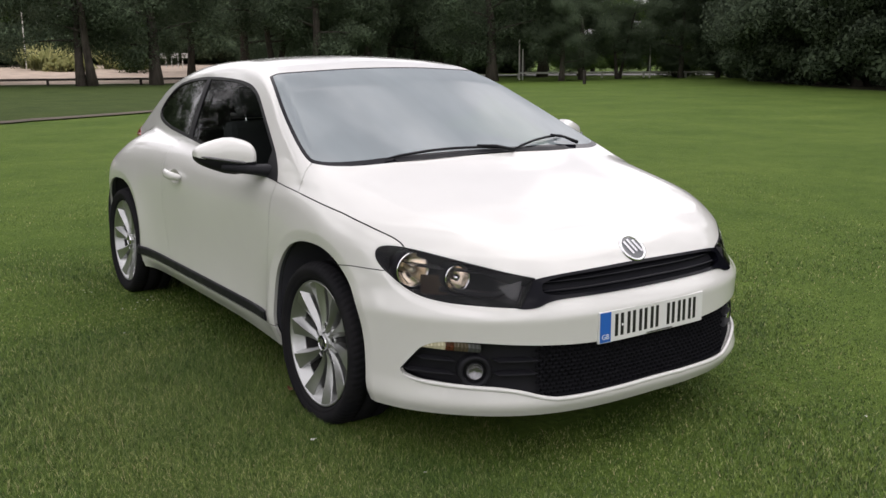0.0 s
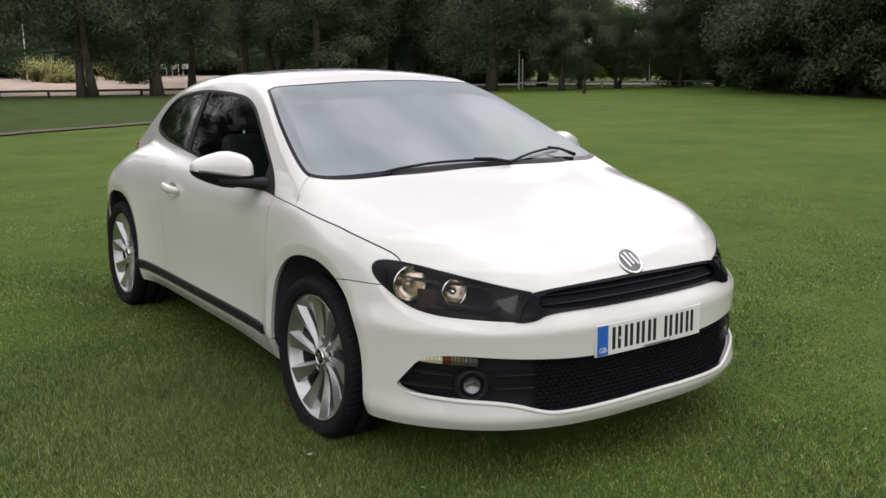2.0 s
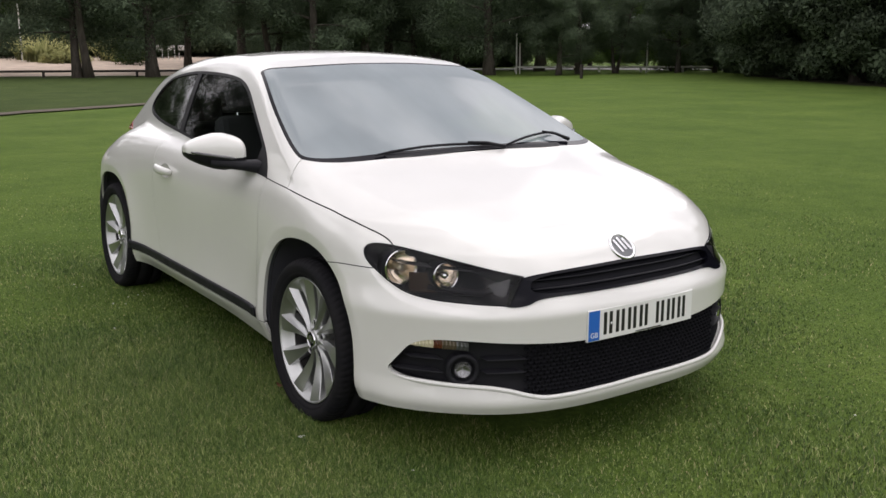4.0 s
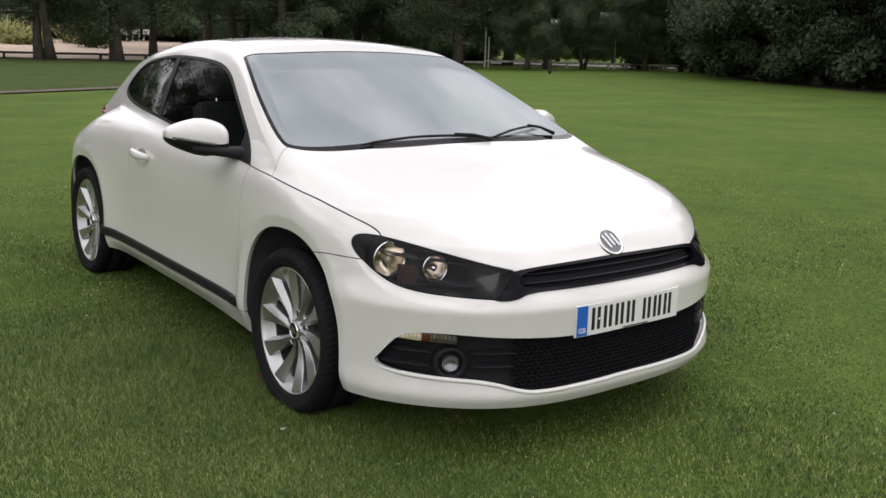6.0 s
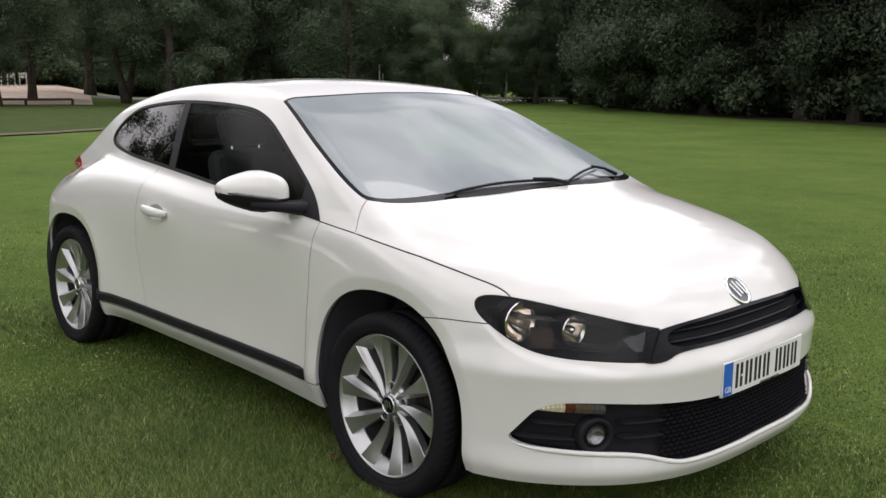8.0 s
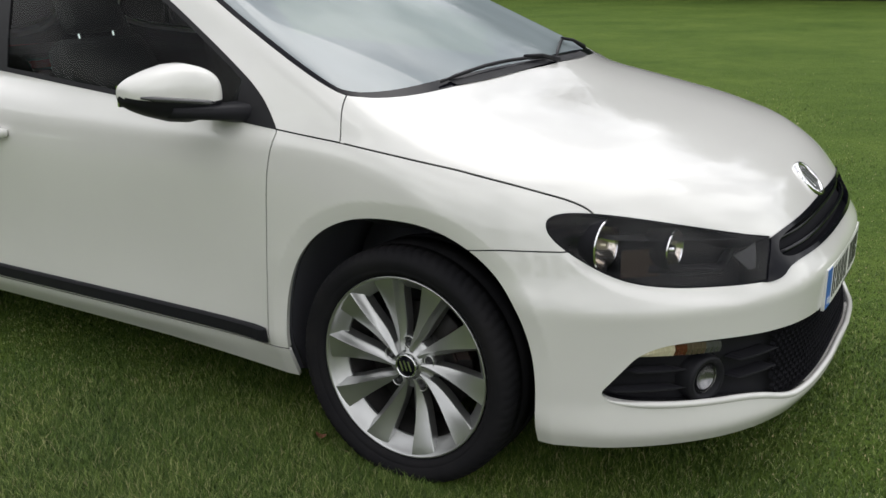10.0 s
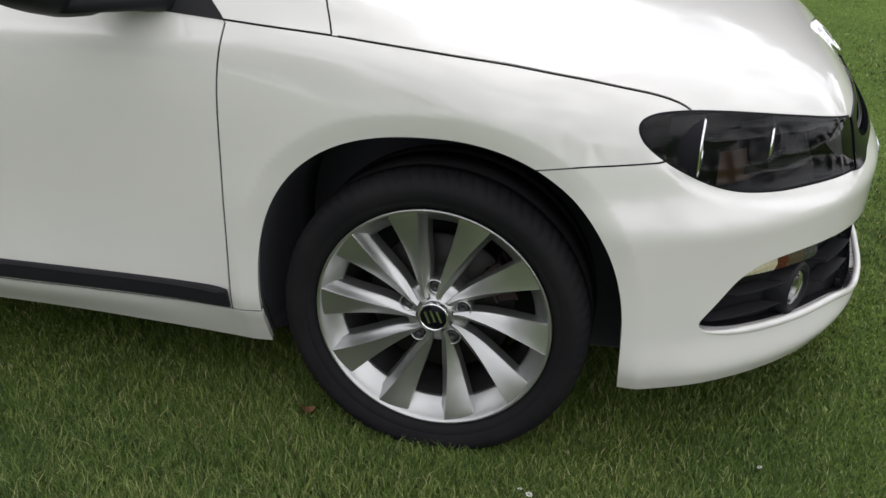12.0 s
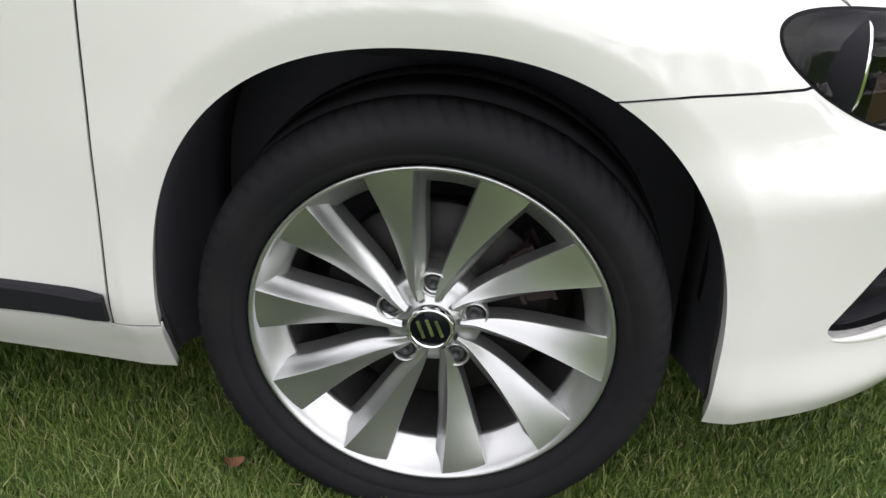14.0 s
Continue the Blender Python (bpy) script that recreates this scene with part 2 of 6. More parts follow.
feed(DARK_WOOD, "Base Color", ramp(DARK_WOOD, noise_node(DARK_WOOD, 10, 5, 0.6), ((0.3, (0.020, 0.017, 0.014)), (0.7, (0.052, 0.043, 0.034)))))
PETAL = material("daisy_petal", (0.75, 0.75, 0.70), 0.7)
DRY_LEAF = material("dry_leaf", (0.19, 0.080, 0.042), 0.8)
SIGN_WHITE = material("sign_white", (0.72, 0.72, 0.70), 0.5)


# ---------------------------------------------------------------- mesh helpers
def mesh_from(name, verts, faces, mat, smooth=False):
    me = bpy.data.meshes.new(name)
    verts = np.asarray(verts, np.float32).reshape(-1, 3)
    if isinstance(faces, np.ndarray):
        k = faces.shape[1]
        me.vertices.add(len(verts))
        me.vertices.foreach_set("co", verts.ravel())
        me.loops.add(faces.size)
        me.loops.foreach_set("vertex_index", faces.astype(np.int32).ravel())
        me.polygons.add(len(faces))
        me.polygons.foreach_set("loop_start", np.arange(0, faces.size, k, dtype=np.int32))
        me.update(calc_edges=True)
    else:
        me.from_pydata(verts.tolist(), [], faces)
        me.update()
    if smooth:
        me.polygons.foreach_set("use_smooth", np.ones(len(me.polygons), bool))
    me.materials.append(mat)
    return me


def thing(name, label, category, at=None, group="", kind=""):
    ob = new(name)
    if at is not None:
        ob.matrix_world = at
    return tagged(ob, label, category, group, kind)


def part(name, me, parent, label="", m=None):
    """One mesh object under a thing or a part; me is a mesh, or a bmesh with a material."""
    ob = new(name, me)
    ob.parent = parent
    if m is not None:
        ob.matrix_basis = m
    if label:
        ob["label"] = label
    return ob


def bm_mesh(name, bm, mat, smooth=False):
    me = bpy.data.meshes.new(name)
    bmesh.ops.recalc_face_normals(bm, faces=bm.faces)
    bm.to_mesh(me)
    bm.free()
    if smooth:
        me.polygons.foreach_set("use_smooth", np.ones(len(me.polygons), bool))
    me.materials.append(mat)
    return me


def box(name, size, mat, bevel=0.0, segs=2, m=Matrix.Identity(4), taper=1.0):
    bm = bmesh.new()
    bmesh.ops.create_cube(bm, size=1.0)
    for v in bm.verts:
        k = taper if v.co.z > 0 else 1.0
        v.co = Vector((v.co.x * size[0] * k, v.co.y * size[1] * k, v.co.z * size[2]))
    if bevel:
        bmesh.ops.bevel(bm, geom=bm.edges[:], offset=bevel, segments=segs, affect="EDGES", profile=0.5)
    bm.transform(m)
    return bm_mesh(name, bm, mat, smooth=False)


def lathe(profile, segs, axis="y", closed=False):
    """Rings of a profile of (radius, height) round an axis: verts and quads."""
    p = np.asarray(profile, float)
    a = np.linspace(0, 2 * np.pi, segs, endpoint=False)
    r, h = p[:, 0][:, None], p[:, 1][:, None]
    c, s, hh = r * np.cos(a), r * np.sin(a), np.broadcast_to(h, (len(p), segs))
    v = np.stack([c, hh, s] if axis == "y" else [c, s, hh], -1).reshape(-1, 3)
    return v, ring_faces(len(p), segs, closed)


def ring_faces(rows, segs, closed=False):
    i = np.arange(rows if closed else rows - 1)[:, None]
    j = np.arange(segs)[None]
    k, n = (j + 1) % segs, (i + 1) % rows
    return np.stack([i * segs + j, i * segs + k, n * segs + k, n * segs + j], -1).reshape(-1, 4)


def tube(points, radii, segs=8, cap=True):
    """A round bar along points: verts and faces."""
    pts = [Vector(p) for p in points]
    v, f = [], []
    for i, p in enumerate(pts):
        d = (pts[min(i + 1, len(pts) - 1)] - pts[max(i - 1, 0)]).normalized()
        u = d.orthogonal().normalized() if i == 0 else (u - d * u.dot(d)).normalized()
        w = d.cross(u)
        r = radii[i] if hasattr(radii, "__len__") else radii
        v += [p + r * (math.cos(a) * u + math.sin(a) * w) for a in np.linspace(0, 2 * np.pi, segs, endpoint=False)]
    for i in range(len(pts) - 1):
        for j in range(segs):
            k = (j + 1) % segs
            f.append((i * segs + j, i * segs + k, (i + 1) * segs + k, (i + 1) * segs + j))
    if cap:
        f += [tuple(range(segs))[::-1], tuple(range((len(pts) - 1) * segs, len(pts) * segs))]
    return v, f


def join(*pieces):
    """Several (verts, faces) as one."""
    v, f = [], []
    for pv, pf in pieces:
        o = len(v)
        v += [tuple(p) for p in pv]
        f += [tuple(int(i) + o for i in q) for q in pf]
    return v, f


# ---------------------------------------------------------------- ground and park
ORIGIN = Vector((4.1, -2.3, 0))


def rise(x, y):
    """The ground's height: a level lawn with slow swells away from the car, and a low bank under the yard."""
    d = np.hypot(x, y)
    ex, ey = x - ORIGIN.x, y - ORIGIN.y
    bearing = np.degrees(np.arctan2(ey, ex)) % 360
    bank = 0.034 * np.clip(np.hypot(ex, ey) - 62, 0, 42) * np.clip((bearing - 156) / 3, 0, 1) * np.clip((196 - bearing) / 4, 0, 1)
    return bank + 0.05 * np.sin(x * 0.11 + 0.5) * np.cos(y * 0.13) * np.clip((d - 6) / 14, 0, 1) * np.clip((140 - d) / 40, 0, 1)


def yonder(bearing, dist):
    """A place on the ground by bearing (degrees, anticlockwise from the car's nose) and distance from the first standpoint."""
    x, y = ORIGIN.x + dist * math.cos(radians(bearing)), ORIGIN.y + dist * math.sin(radians(bearing))
    return Vector((x, y, float(rise(x, y))))


rr = np.concatenate([np.linspace(0, 12, 25), np.geomspace(12.6, 1500, 70)])
aa = np.linspace(0, 2 * np.pi, 120, endpoint=False)
gx, gy = (rr[:, None] * np.cos(aa)).ravel(), (rr[:, None] * np.sin(aa)).ravel()
ground = new("ground", mesh_from("ground", np.stack([gx, gy, rise(gx, gy)], -1), ring_faces(len(rr), len(aa)), GRASS, True))
tagged(ground, "mown green park lawn under the white car", "lawn", kind="structure")


def strip(name, bearing0, bearing1, d0, d1, lift, mat, label, category, n=40, wave=0.4, slant=0.0):
    """A band of ground between two distances, over a range of bearings."""
    v, rows = [], 2 if d1 - d0 < 2 else 25
    for i in range(n + 1):
        b = bearing0 + (bearing1 - bearing0) * i / n
        near, far = d0 + slant * (bearing0 - b), d1 + slant * (bearing0 - b) * (d1 < 40)
        for k in range(rows):
            d = near + (far - near) * k / (rows - 1)
            p = yonder(b, d + wave * noise.noise((b * 0.6, near, 0)))
            v.append((p.x, p.y, p.z + lift))
    f = [(rows * i + k, rows * i + k + 1, rows * i + rows + k + 1, rows * i + rows + k) for i in range(n) for k in range(rows - 1)]
    return tagged(new(name, mesh_from(name, v, f, mat)), label, category, kind="structure")


strip("path", 196, 152, 14.6, 15.6, 0.035, EARTH, "narrow worn bare earth path across the lawn", "path", slant=0.37)
# grass beyond the path: tree shade painted as darker green, plus brownish patches
SHADED_GRASS = material("rough_grass", (0.05, 0.07, 0.02), 0.95, spec=0.1)
feed(SHADED_GRASS, "Base Color", ramp(SHADED_GRASS, noise_node(SHADED_GRASS, 0.8, 8, 0.65), ((0.25, (0.046, 0.070, 0.022)), (0.6, (0.072, 0.102, 0.031)), (0.85, (0.125, 0.124, 0.052)))))
bump(SHADED_GRASS, noise_node(SHADED_GRASS, 40, 4, 0.7), 0.8, 0.04)
strip("rough_grass", 196, 150, 15.6, 61, 0.025, SHADED_GRASS, "grass beyond the path, darkened as tree shade, with brownish patches", "grass", wave=0.3, slant=0.37)
strip("gravel_yard", 190, 157.5, 61, 96, 0.05, SAND, "pale pinkish gravel yard beyond the trees", "yard", wave=1.0)
strip("road", 157.5, 60, 73, 83, 0.05, ROAD, "grey road behind the fence and trees", "road", wave=0.2)


# ---- trees
def leaf_cloud(rng, centres, radii, count, size, droop=0.3):
    """Leaves as small bent quads scattered over clumps: verts and quads."""
    centres, radii = np.asarray(centres), np.asarray(radii)
    pick = rng.choice(len(centres), count, p=radii**2 / (radii**2).sum())
    d = rng.normal(size=(count, 3))
    d /= np.linalg.norm(d, axis=1)[:, None]
    pos = centres[pick] + d * (radii[pick] * 1.25 * rng.uniform(0.0, 1.0, count) ** 0.55)[:, None] * (1, 1, 0.75)
    n = d * 0.45 + rng.normal(size=(count, 3)) * 0.8 + (0, 0, droop)
    n /= np.linalg.norm(n, axis=1)[:, None]
    u = np.cross(n, rng.normal(size=(count, 3)))
    u /= np.linalg.norm(u, axis=1)[:, None]
    w = np.cross(n, u)
    s = (size * rng.uniform(0.6, 1.3, count))[:, None]
    quads = np.stack([pos - u * s, pos - w * s * 0.45 + n * s * 0.12, pos + u * s, pos + w * s * 0.45 + n * s * 0.12], 1)
    soft = d * 0.9 + n * 0.35 + (0, 0, 0.35)
    soft /= np.linalg.norm(soft, axis=1)[:, None]
    return quads.reshape(-1, 3), np.arange(count * 4).reshape(-1, 4), np.repeat(soft, 4, axis=0)


def leaf_mesh(name, v, f, clump, mat):
    me = mesh_from(name, v, f, mat)
    me.attributes.new("clump", "FLOAT_VECTOR", "POINT").data.foreach_set("vector", clump.astype(np.float32).ravel())
    return me


def tree(name, seed, height, spread, trunk_r, bare, leaf, count, size, label, stems=1):
    """A broadleaf tree: tapered trunk with limbs, and a crown of many leaves in uneven clumps."""
    rng = np.random.default_rng(seed)
    wood, centres, radii = [], [], []
    for s in range(stems):
        lean = rng.normal(size=2) * (0.02 if stems == 1 else 0.09)
        base = (0.0, 0.0) if stems == 1 else (0.35 * math.cos(s * 2.2), 0.35 * math.sin(s * 2.2))
        pts, rad = [], []
        for i in range(9):
            h = height * 0.82 * i / 8
            pts.append((base[0] + lean[0] * h + rng.normal() * 0.02 * i, base[1] + lean[1] * h + rng.normal() * 0.02 * i, h - (0.15 if i == 0 else 0)))
            rad.append(trunk_r * (1.35 if i == 0 else 1.0) * (1 - 0.85 * i / 8) + 0.02)
        wood.append(tube(pts, rad, 10))
        for i in range(13):
            h = bare + (height * 0.8 - bare) * (i + rng.uniform(0, 0.8)) / 13
            a, k = rng.uniform(0, 2 * np.pi), h / (height * 0.82) * 8
            j = int(min(k, 7))
            o = Vector(pts[j]).lerp(Vector(pts[j + 1]), k - j)
            reach = spread * rng.uniform(0.55, 1.0) * math.sin(math.pi * min(0.95, 0.22 + 0.75 * (h - bare) / (height - bare))) ** 0.7
            up = rng.uniform(0.05, 0.5)
            limb = [o + Vector((math.cos(a) * reach * q, math.sin(a) * reach * q, reach * up * q - 0.10 * reach * q * q)) for q in (0, 0.3, 0.65, 1.0)]
            r = trunk_r * 0.33 * (1 - 0.5 * i / 13)
            wood.append(tube(limb, (r, r * 0.7, r * 0.4, 0.012), 6))
            for q in (0.35, 0.55, 0.7, 0.85, 1.0, 1.1):
                p = limb[0].lerp(limb[-1], q)
                centres.append((p.x + rng.normal() * 0.55, p.y + rng.normal() * 0.55, p.z + rng.normal() * 0.5 - 0.1))
                radii.append(spread * rng.uniform(0.10, 0.24))
        centres.append((pts[-1][0], pts[-1][1], height * 0.86))
        radii.append(spread * 0.4)
    v, f = join(*wood)
    lv, lf, ln = leaf_cloud(rng, centres, radii, count, size)
    ob = thing(name, label, "tree", group="park trees")
    part("trunk", mesh_from("trunk", v, f, BARK, True), ob)
    part("crown", leaf_mesh("crown", lv, lf, ln, leaf), ob)
    return ob


def plant(ob, bearing, dist, scale=1.0, turn=0.0, first=[]):
    """Puts a tree, or a copy of one that already stands, at its place."""
    m = Matrix.Translation(yonder(bearing, dist)) @ pose(0, 0, 0, 0, 0, turn) @ Matrix.Scale(scale, 4)
    if ob.name in first:
        c = copy_thing(ob, m)
        c.scale = (scale,) * 3
        return c
    first.append(ob.name)
    ob.matrix_basis = m
    return ob


def bush(name, seed, width, height, leaf, count, size, label, category="bush"):
    rng = np.random.default_rng(seed)
    n = 16
    c = np.stack([rng.normal(size=n) * width * 0.28, rng.normal(size=n) * width * 0.28, rng.uniform(0.2, 0.8, n) * height], -1)
    lv, lf, ln = leaf_cloud(rng, c, rng.uniform(0.22, 0.4, n) * height, count, size)
    lv[:, 2] = np.maximum(lv[:, 2], 0.02)
    stems = [tube([(0, 0, -0.05), (p[0] * 0.5, p[1] * 0.5, p[2] * 0.5), tuple(p)], (0.03, 0.02, 0.008), 5) for p in c]
    v, f = join(*stems)
    ob = thing(name, label, category, group="shrubs")
    part("stems", mesh_from("stems", v, f, BARK), ob)
    part("foliage", leaf_mesh("foliage", lv, lf, ln, leaf), ob)
    return ob


OAK = tree("park_tree", 3, 13, 5.6, 0.34, 2.2, LEAF_DARK, 66000, 0.075, "tall dark-leaved park tree with a bare lower trunk")
ASH = tree("park_tree", 5, 14, 5.0, 0.28, 2.8, LEAF_DARK, 62000, 0.075, "tall dark park tree with a slim straight trunk")
TWIN = tree("park_tree", 8, 12, 5.4, 0.24, 2.2, LEAF_DARK, 66000, 0.075, "dark park tree with two trunks from one foot", 2)
LOW = tree("woodland_tree", 11, 11, 4.8, 0.22, 0.5, LEAF_BELT, 52000, 0.085, "dense dark woodland tree with leaves down to the ground")
DEEP = tree("woodland_tree", 12, 12, 5.2, 0.25, 1.5, LEAF_BELT, 50000, 0.085, "dense dark woodland tree with low drooping limbs")
FRESH = tree("woodland_tree", 13, 10, 4.4, 0.2, 0.5, LEAF_MID, 56000, 0.09, "fresh green woodland tree with leaves down to the ground")
SHRUB = bush("shrub", 21, 3.4, 1.7, LEAF_DARK, 12000, 0.085, "dark green shrub at the edge of the trees")
def spiky_clump(seed, high, label):
    """Long arching sword leaves from one foot."""
    rng = np.random.default_rng(seed)
    ob = thing("spiky_plant", label, "ornamental plant", group="yard plants")
    v, f = [], []
    for i in range(110):
        a, lean, h = rng.uniform(0, 2 * np.pi), rng.uniform(0.15, 1.7), high * rng.uniform(0.65, 1.1)
        d, s = np.array([math.cos(a), math.sin(a), 0]), np.array([-math.sin(a), math.cos(a), 0])
        foot = rng.normal(size=3) * (0.3, 0.3, 0)
        o = len(v)
        for q, w in ((0, 0.05), (0.4, 0.055), (0.8, 0.035), (1.0, 0.004)):
            c = foot + d * h * lean * q**1.4 * 0.8 + np.array([0, 0, h * (q - 0.22 * lean * q * q)])
            v += [c - s * w, c + s * w]
        f += [(o + 2 * k, o + 2 * k + 1, o + 2 * k + 3, o + 2 * k + 2) for k in range(3)]
    part("leaves", leaf_mesh("leaves", v, f, np.tile((0.0, 0.0, 1.0), (len(v), 1)), LEAF_STRAW), ob)
    return ob


TUFT = spiky_clump(23, 2.3, "spiky pale straw-coloured plant in the gravel yard")
GOLD = bush("shrub", 25, 2.0, 1.1, LEAF_STRAW, 2500, 0.10, "low golden shrub in the gravel yard")
PALE = bush("shrub", 27, 2.4, 2.6, LEAF_PALE, 4000, 0.12, "pale green shrub behind the fence")

# row of park trees along the gravel yard and the lawn's far edge
for kind_, b, d, s in ((TWIN, 166.4, 57, 1.0), (OAK, 162.6, 58, 1.0), (ASH, 160.6, 66, 0.9), (ASH, 153.2, 60, 1.0), (OAK, 148.8, 74, 1.1),
                       (OAK, 142.6, 60, 1.0), (ASH, 137.2, 62, 0.7), (TWIN, 172.5, 64, 1.0), (OAK, 157.5, 78, 1.1), (OAK, 177, 55, 1.0), (OAK, 138.4, 59, 0.5), (TWIN, 135.1, 64, 0.48), (OAK, 131.4, 66, 0.52), (ASH, 129.3, 67, 0.5),
                       (ASH, 181, 66, 1.0), (TWIN, 146.0, 78, 1.0), (ASH, 151.2, 74, 1.0), (TWIN, 155.8, 66, 1.0), (OAK, 139.6, 70, 1.0),
                       (OAK, 150.2, 66, 1.0), (DEEP, 144.6, 68, 0.9), (DEEP, 140.8, 76, 0.9), (DEEP, 147.2, 70, 0.9), (DEEP, 137.3, 73, 0.85)):
    plant(kind_, b, d, s, 103 if b == 166.4 else b * 37)
# woods behind the road and the yard
for i in range(34):
    if not 131.0 < 190 - i * 2.3 < 138.0:
        plant((FRESH if 5 < i < 13 and i % 3 != 2 else (LOW, DEEP, OAK)[i % 3]), 190 - i * 2.3, 100 + 8 * ((i * 7) % 3), 1.2 + 0.1 * (i % 3), i * 71)
for i in range(20):
    plant(SHRUB, 172 - i * 1.6, 92 + 3 * (i % 3), 1.9 + 0.4 * (i % 3), i * 47)
for i in range(20):
    plant(LOW, 171 - i * 1.55, 96 + 2 * (i % 2), 0.62 + 0.08 * (i % 3), i * 59)
for i, (b, d) in enumerate(((135.2, 92), (133.3, 88), (131.3, 90), (129.6, 86), (127.6, 90), (125.4, 87), (137.2, 94), (132.2, 98), (128.2, 100), (136.6, 86), (138.4, 90))):
    plant(FRESH, b, d, 0.78 + 0.06 * (i % 4), i * 53)
# dense dark belt that comes nearer on the lawn's other side
belt = ((127.2, 62), (125.4, 57), (123.6, 51), (121.5, 47), (119, 44), (116.4, 42), (113.6, 40), (110.8, 38), (108, 37), (105, 36), (102, 35), (99, 35), (96, 35),
        (92.5, 36), (89, 37), (85, 38), (80, 40), (75, 42), (69, 46))
for i, (b, d) in enumerate(belt):
    plant((LOW, DEEP)[i % 2], b, d, 0.95 + 0.1 * ((i * 5) % 4), i * 67)
    plant(SHRUB, b + 0.5, d + 3.2, 1.35 + 0.2 * (i % 3), i * 45)
    plant((DEEP, LOW, DEEP)[i % 3], b + 1.3, d + 7, 1.15, i * 31)
# ground under the belt: a dark sheet that paints in the trees' shade
BELT_SHADE = material("belt_shade", (0.04, 0.035, 0.02), 0.95, spec=0.1)
feed(BELT_SHADE, "Base Color", ramp(BELT_SHADE, noise_node(BELT_SHADE, 2.0, 8, 0.7), ((0.3, (0.022, 0.026, 0.014)), (0.7, (0.060, 0.058, 0.032)))))
v = []
for k in range(61):
    b_ = 127.6 - k
    d_ = float(np.interp(-b_, [-q[0] for q in belt], [q[1] for q in belt]))
    for o_ in (-4.4 + 0.8 * noise.noise((b_ * 0.7, 0, 0)) + 0.5 * noise.noise((b_ * 2.3, 3, 0)), 14.0):
        p_ = yonder(b_, d_ + o_)
        v.append((p_.x, p_.y, p_.z + 0.015))
tagged(new("undergrowth", mesh_from("undergrowth", v, [(2 * k, 2 * k + 1, 2 * k + 3, 2 * k + 2) for k in range(60)], BELT_SHADE)), "ground under the trees, darkened as their shade", "ground", kind="structure")
# trees behind the standpoint, seen in the panes and the paint
for i in range(30):
    plant((OAK, LOW, DEEP)[i % 3], 200 + i * 7.4, 60 + 8 * (i % 3), 0.85, i * 29)

# closer trees, out of view, added to darken the side windows' reflections
for i in range(7):
    a_ = radians(194 + i * 7.5)
    for d, s, o in ((19 + 2 * (i % 3), 0.76, 0), (25 + 2 * (i % 2), 0.85, 3.7)):
        x, y = d * math.cos(a_ + radians(o)), d * math.sin(a_ + radians(o))
        c = copy_thing((DEEP, LOW, OAK)[i % 3], Matrix.Translation((x, y, float(rise(x, y)))) @ pose(0, 0, 0, 0, 0, i * 83 + d))
        c.scale = (s, s, s * 1.05)

# gravel yard: ornamental clumps, low posts and boards
for b, d, s in ((168.6, 82, 1.15), (167.6, 84, 1.0), (164.9, 83, 1.05), (169.3, 86, 0.9)):
    plant(TUFT, b, d, s, b * 11)
for b, d, s in ((166.9, 79, 1.0), (163.6, 80, 1.1), (164.4, 81, 0.9), (167.9, 79, 0.8)):
    plant(GOLD, b, d, s, b * 13)
for b, d, s in ((131.8, 70, 1.0), (131.0, 71, 0.8), (127.6, 68, 0.9), (129.4, 74, 1.0), (163.8, 76, 0.9)):
    plant(PALE, b, d, s, b * 17)


def facing_eye(b, d, z=0.0):
    """A pose at a bearing and distance, its x along the line of sight's normal."""
    return Matrix.Translation(yonder(b, d) + Vector((0, 0, z))) @ pose(0, 0, 0, 0, 0, b + 90)


# knee rail along the lawn: dark timber by the yard, pale by the road
def knee_rail(name, b0, b1, d0, d1, step, mat, label, high):
    ob = thing(name, label, "fence")
    a, b_ = yonder(b0, d0), yonder(b1, d1)
    n = int((b_ - a).length / step)
    turn = math.atan2(b_.y - a.y, b_.x - a.x)
    post = box("post", (0.14, 0.14, high), mat, 0.012, 1, pose(0, 0, high / 2 - 0.03))
    rail = box("rail", ((b_ - a).length / n, 0.09, 0.13), mat, 0.012, 1)
    for i in range(n + 1):
        p = a.lerp(b_, i / n)
        p.z = float(rise(p.x, p.y))
        part("post", post, ob, m=Matrix.Translation(p) @ Matrix.Rotation(turn, 4, "Z"))
        if i < n:
            q = a.lerp(b_, (i + 0.5) / n)
            part("rail", rail, ob, m=Matrix.Translation((q.x, q.y, float(rise(q.x, q.y)) + high - 0.05)) @ Matrix.Rotation(turn, 4, "Z"))


knee_rail("knee_rail_fence", 186, 158.6, 60, 60, 2.4, DARK_WOOD, "low dark timber knee rail between lawn and gravel yard", 0.42)
knee_rail("knee_rail_fence", 141.0, 126.4, 67, 70, 2.6, RAIL, "low weathered pale rail fence along the lawn", 0.40)
bollard = thing("bollard", "short dark timber bollard on the lawn's edge", "bollard")
part("bollard_post", box("bollard_post", (0.14, 0.14, 0.78), DARK_WOOD, 0.02, 2, pose(0, 0, 0.36)), bollard)
bollard.matrix_basis = Matrix.Translation(yonder(137.0, 51.5))


def notice_board(b, d, w, h):
    ob = thing("notice_board", "plain white board on two posts in the yard", "sign", facing_eye(b, d), group="yard boards")
    part("panel", box("panel", (w, 0.05, h), SIGN_WHITE, 0.006, 1, pose(0, 0, 1.05)), ob)
    for k in (-0.42, 0.42):
        part("post", box("post", (0.07, 0.07, 1.1), SIGN_WHITE, 0.004, 1, pose(k * w, 0.06, 0.52)), ob)


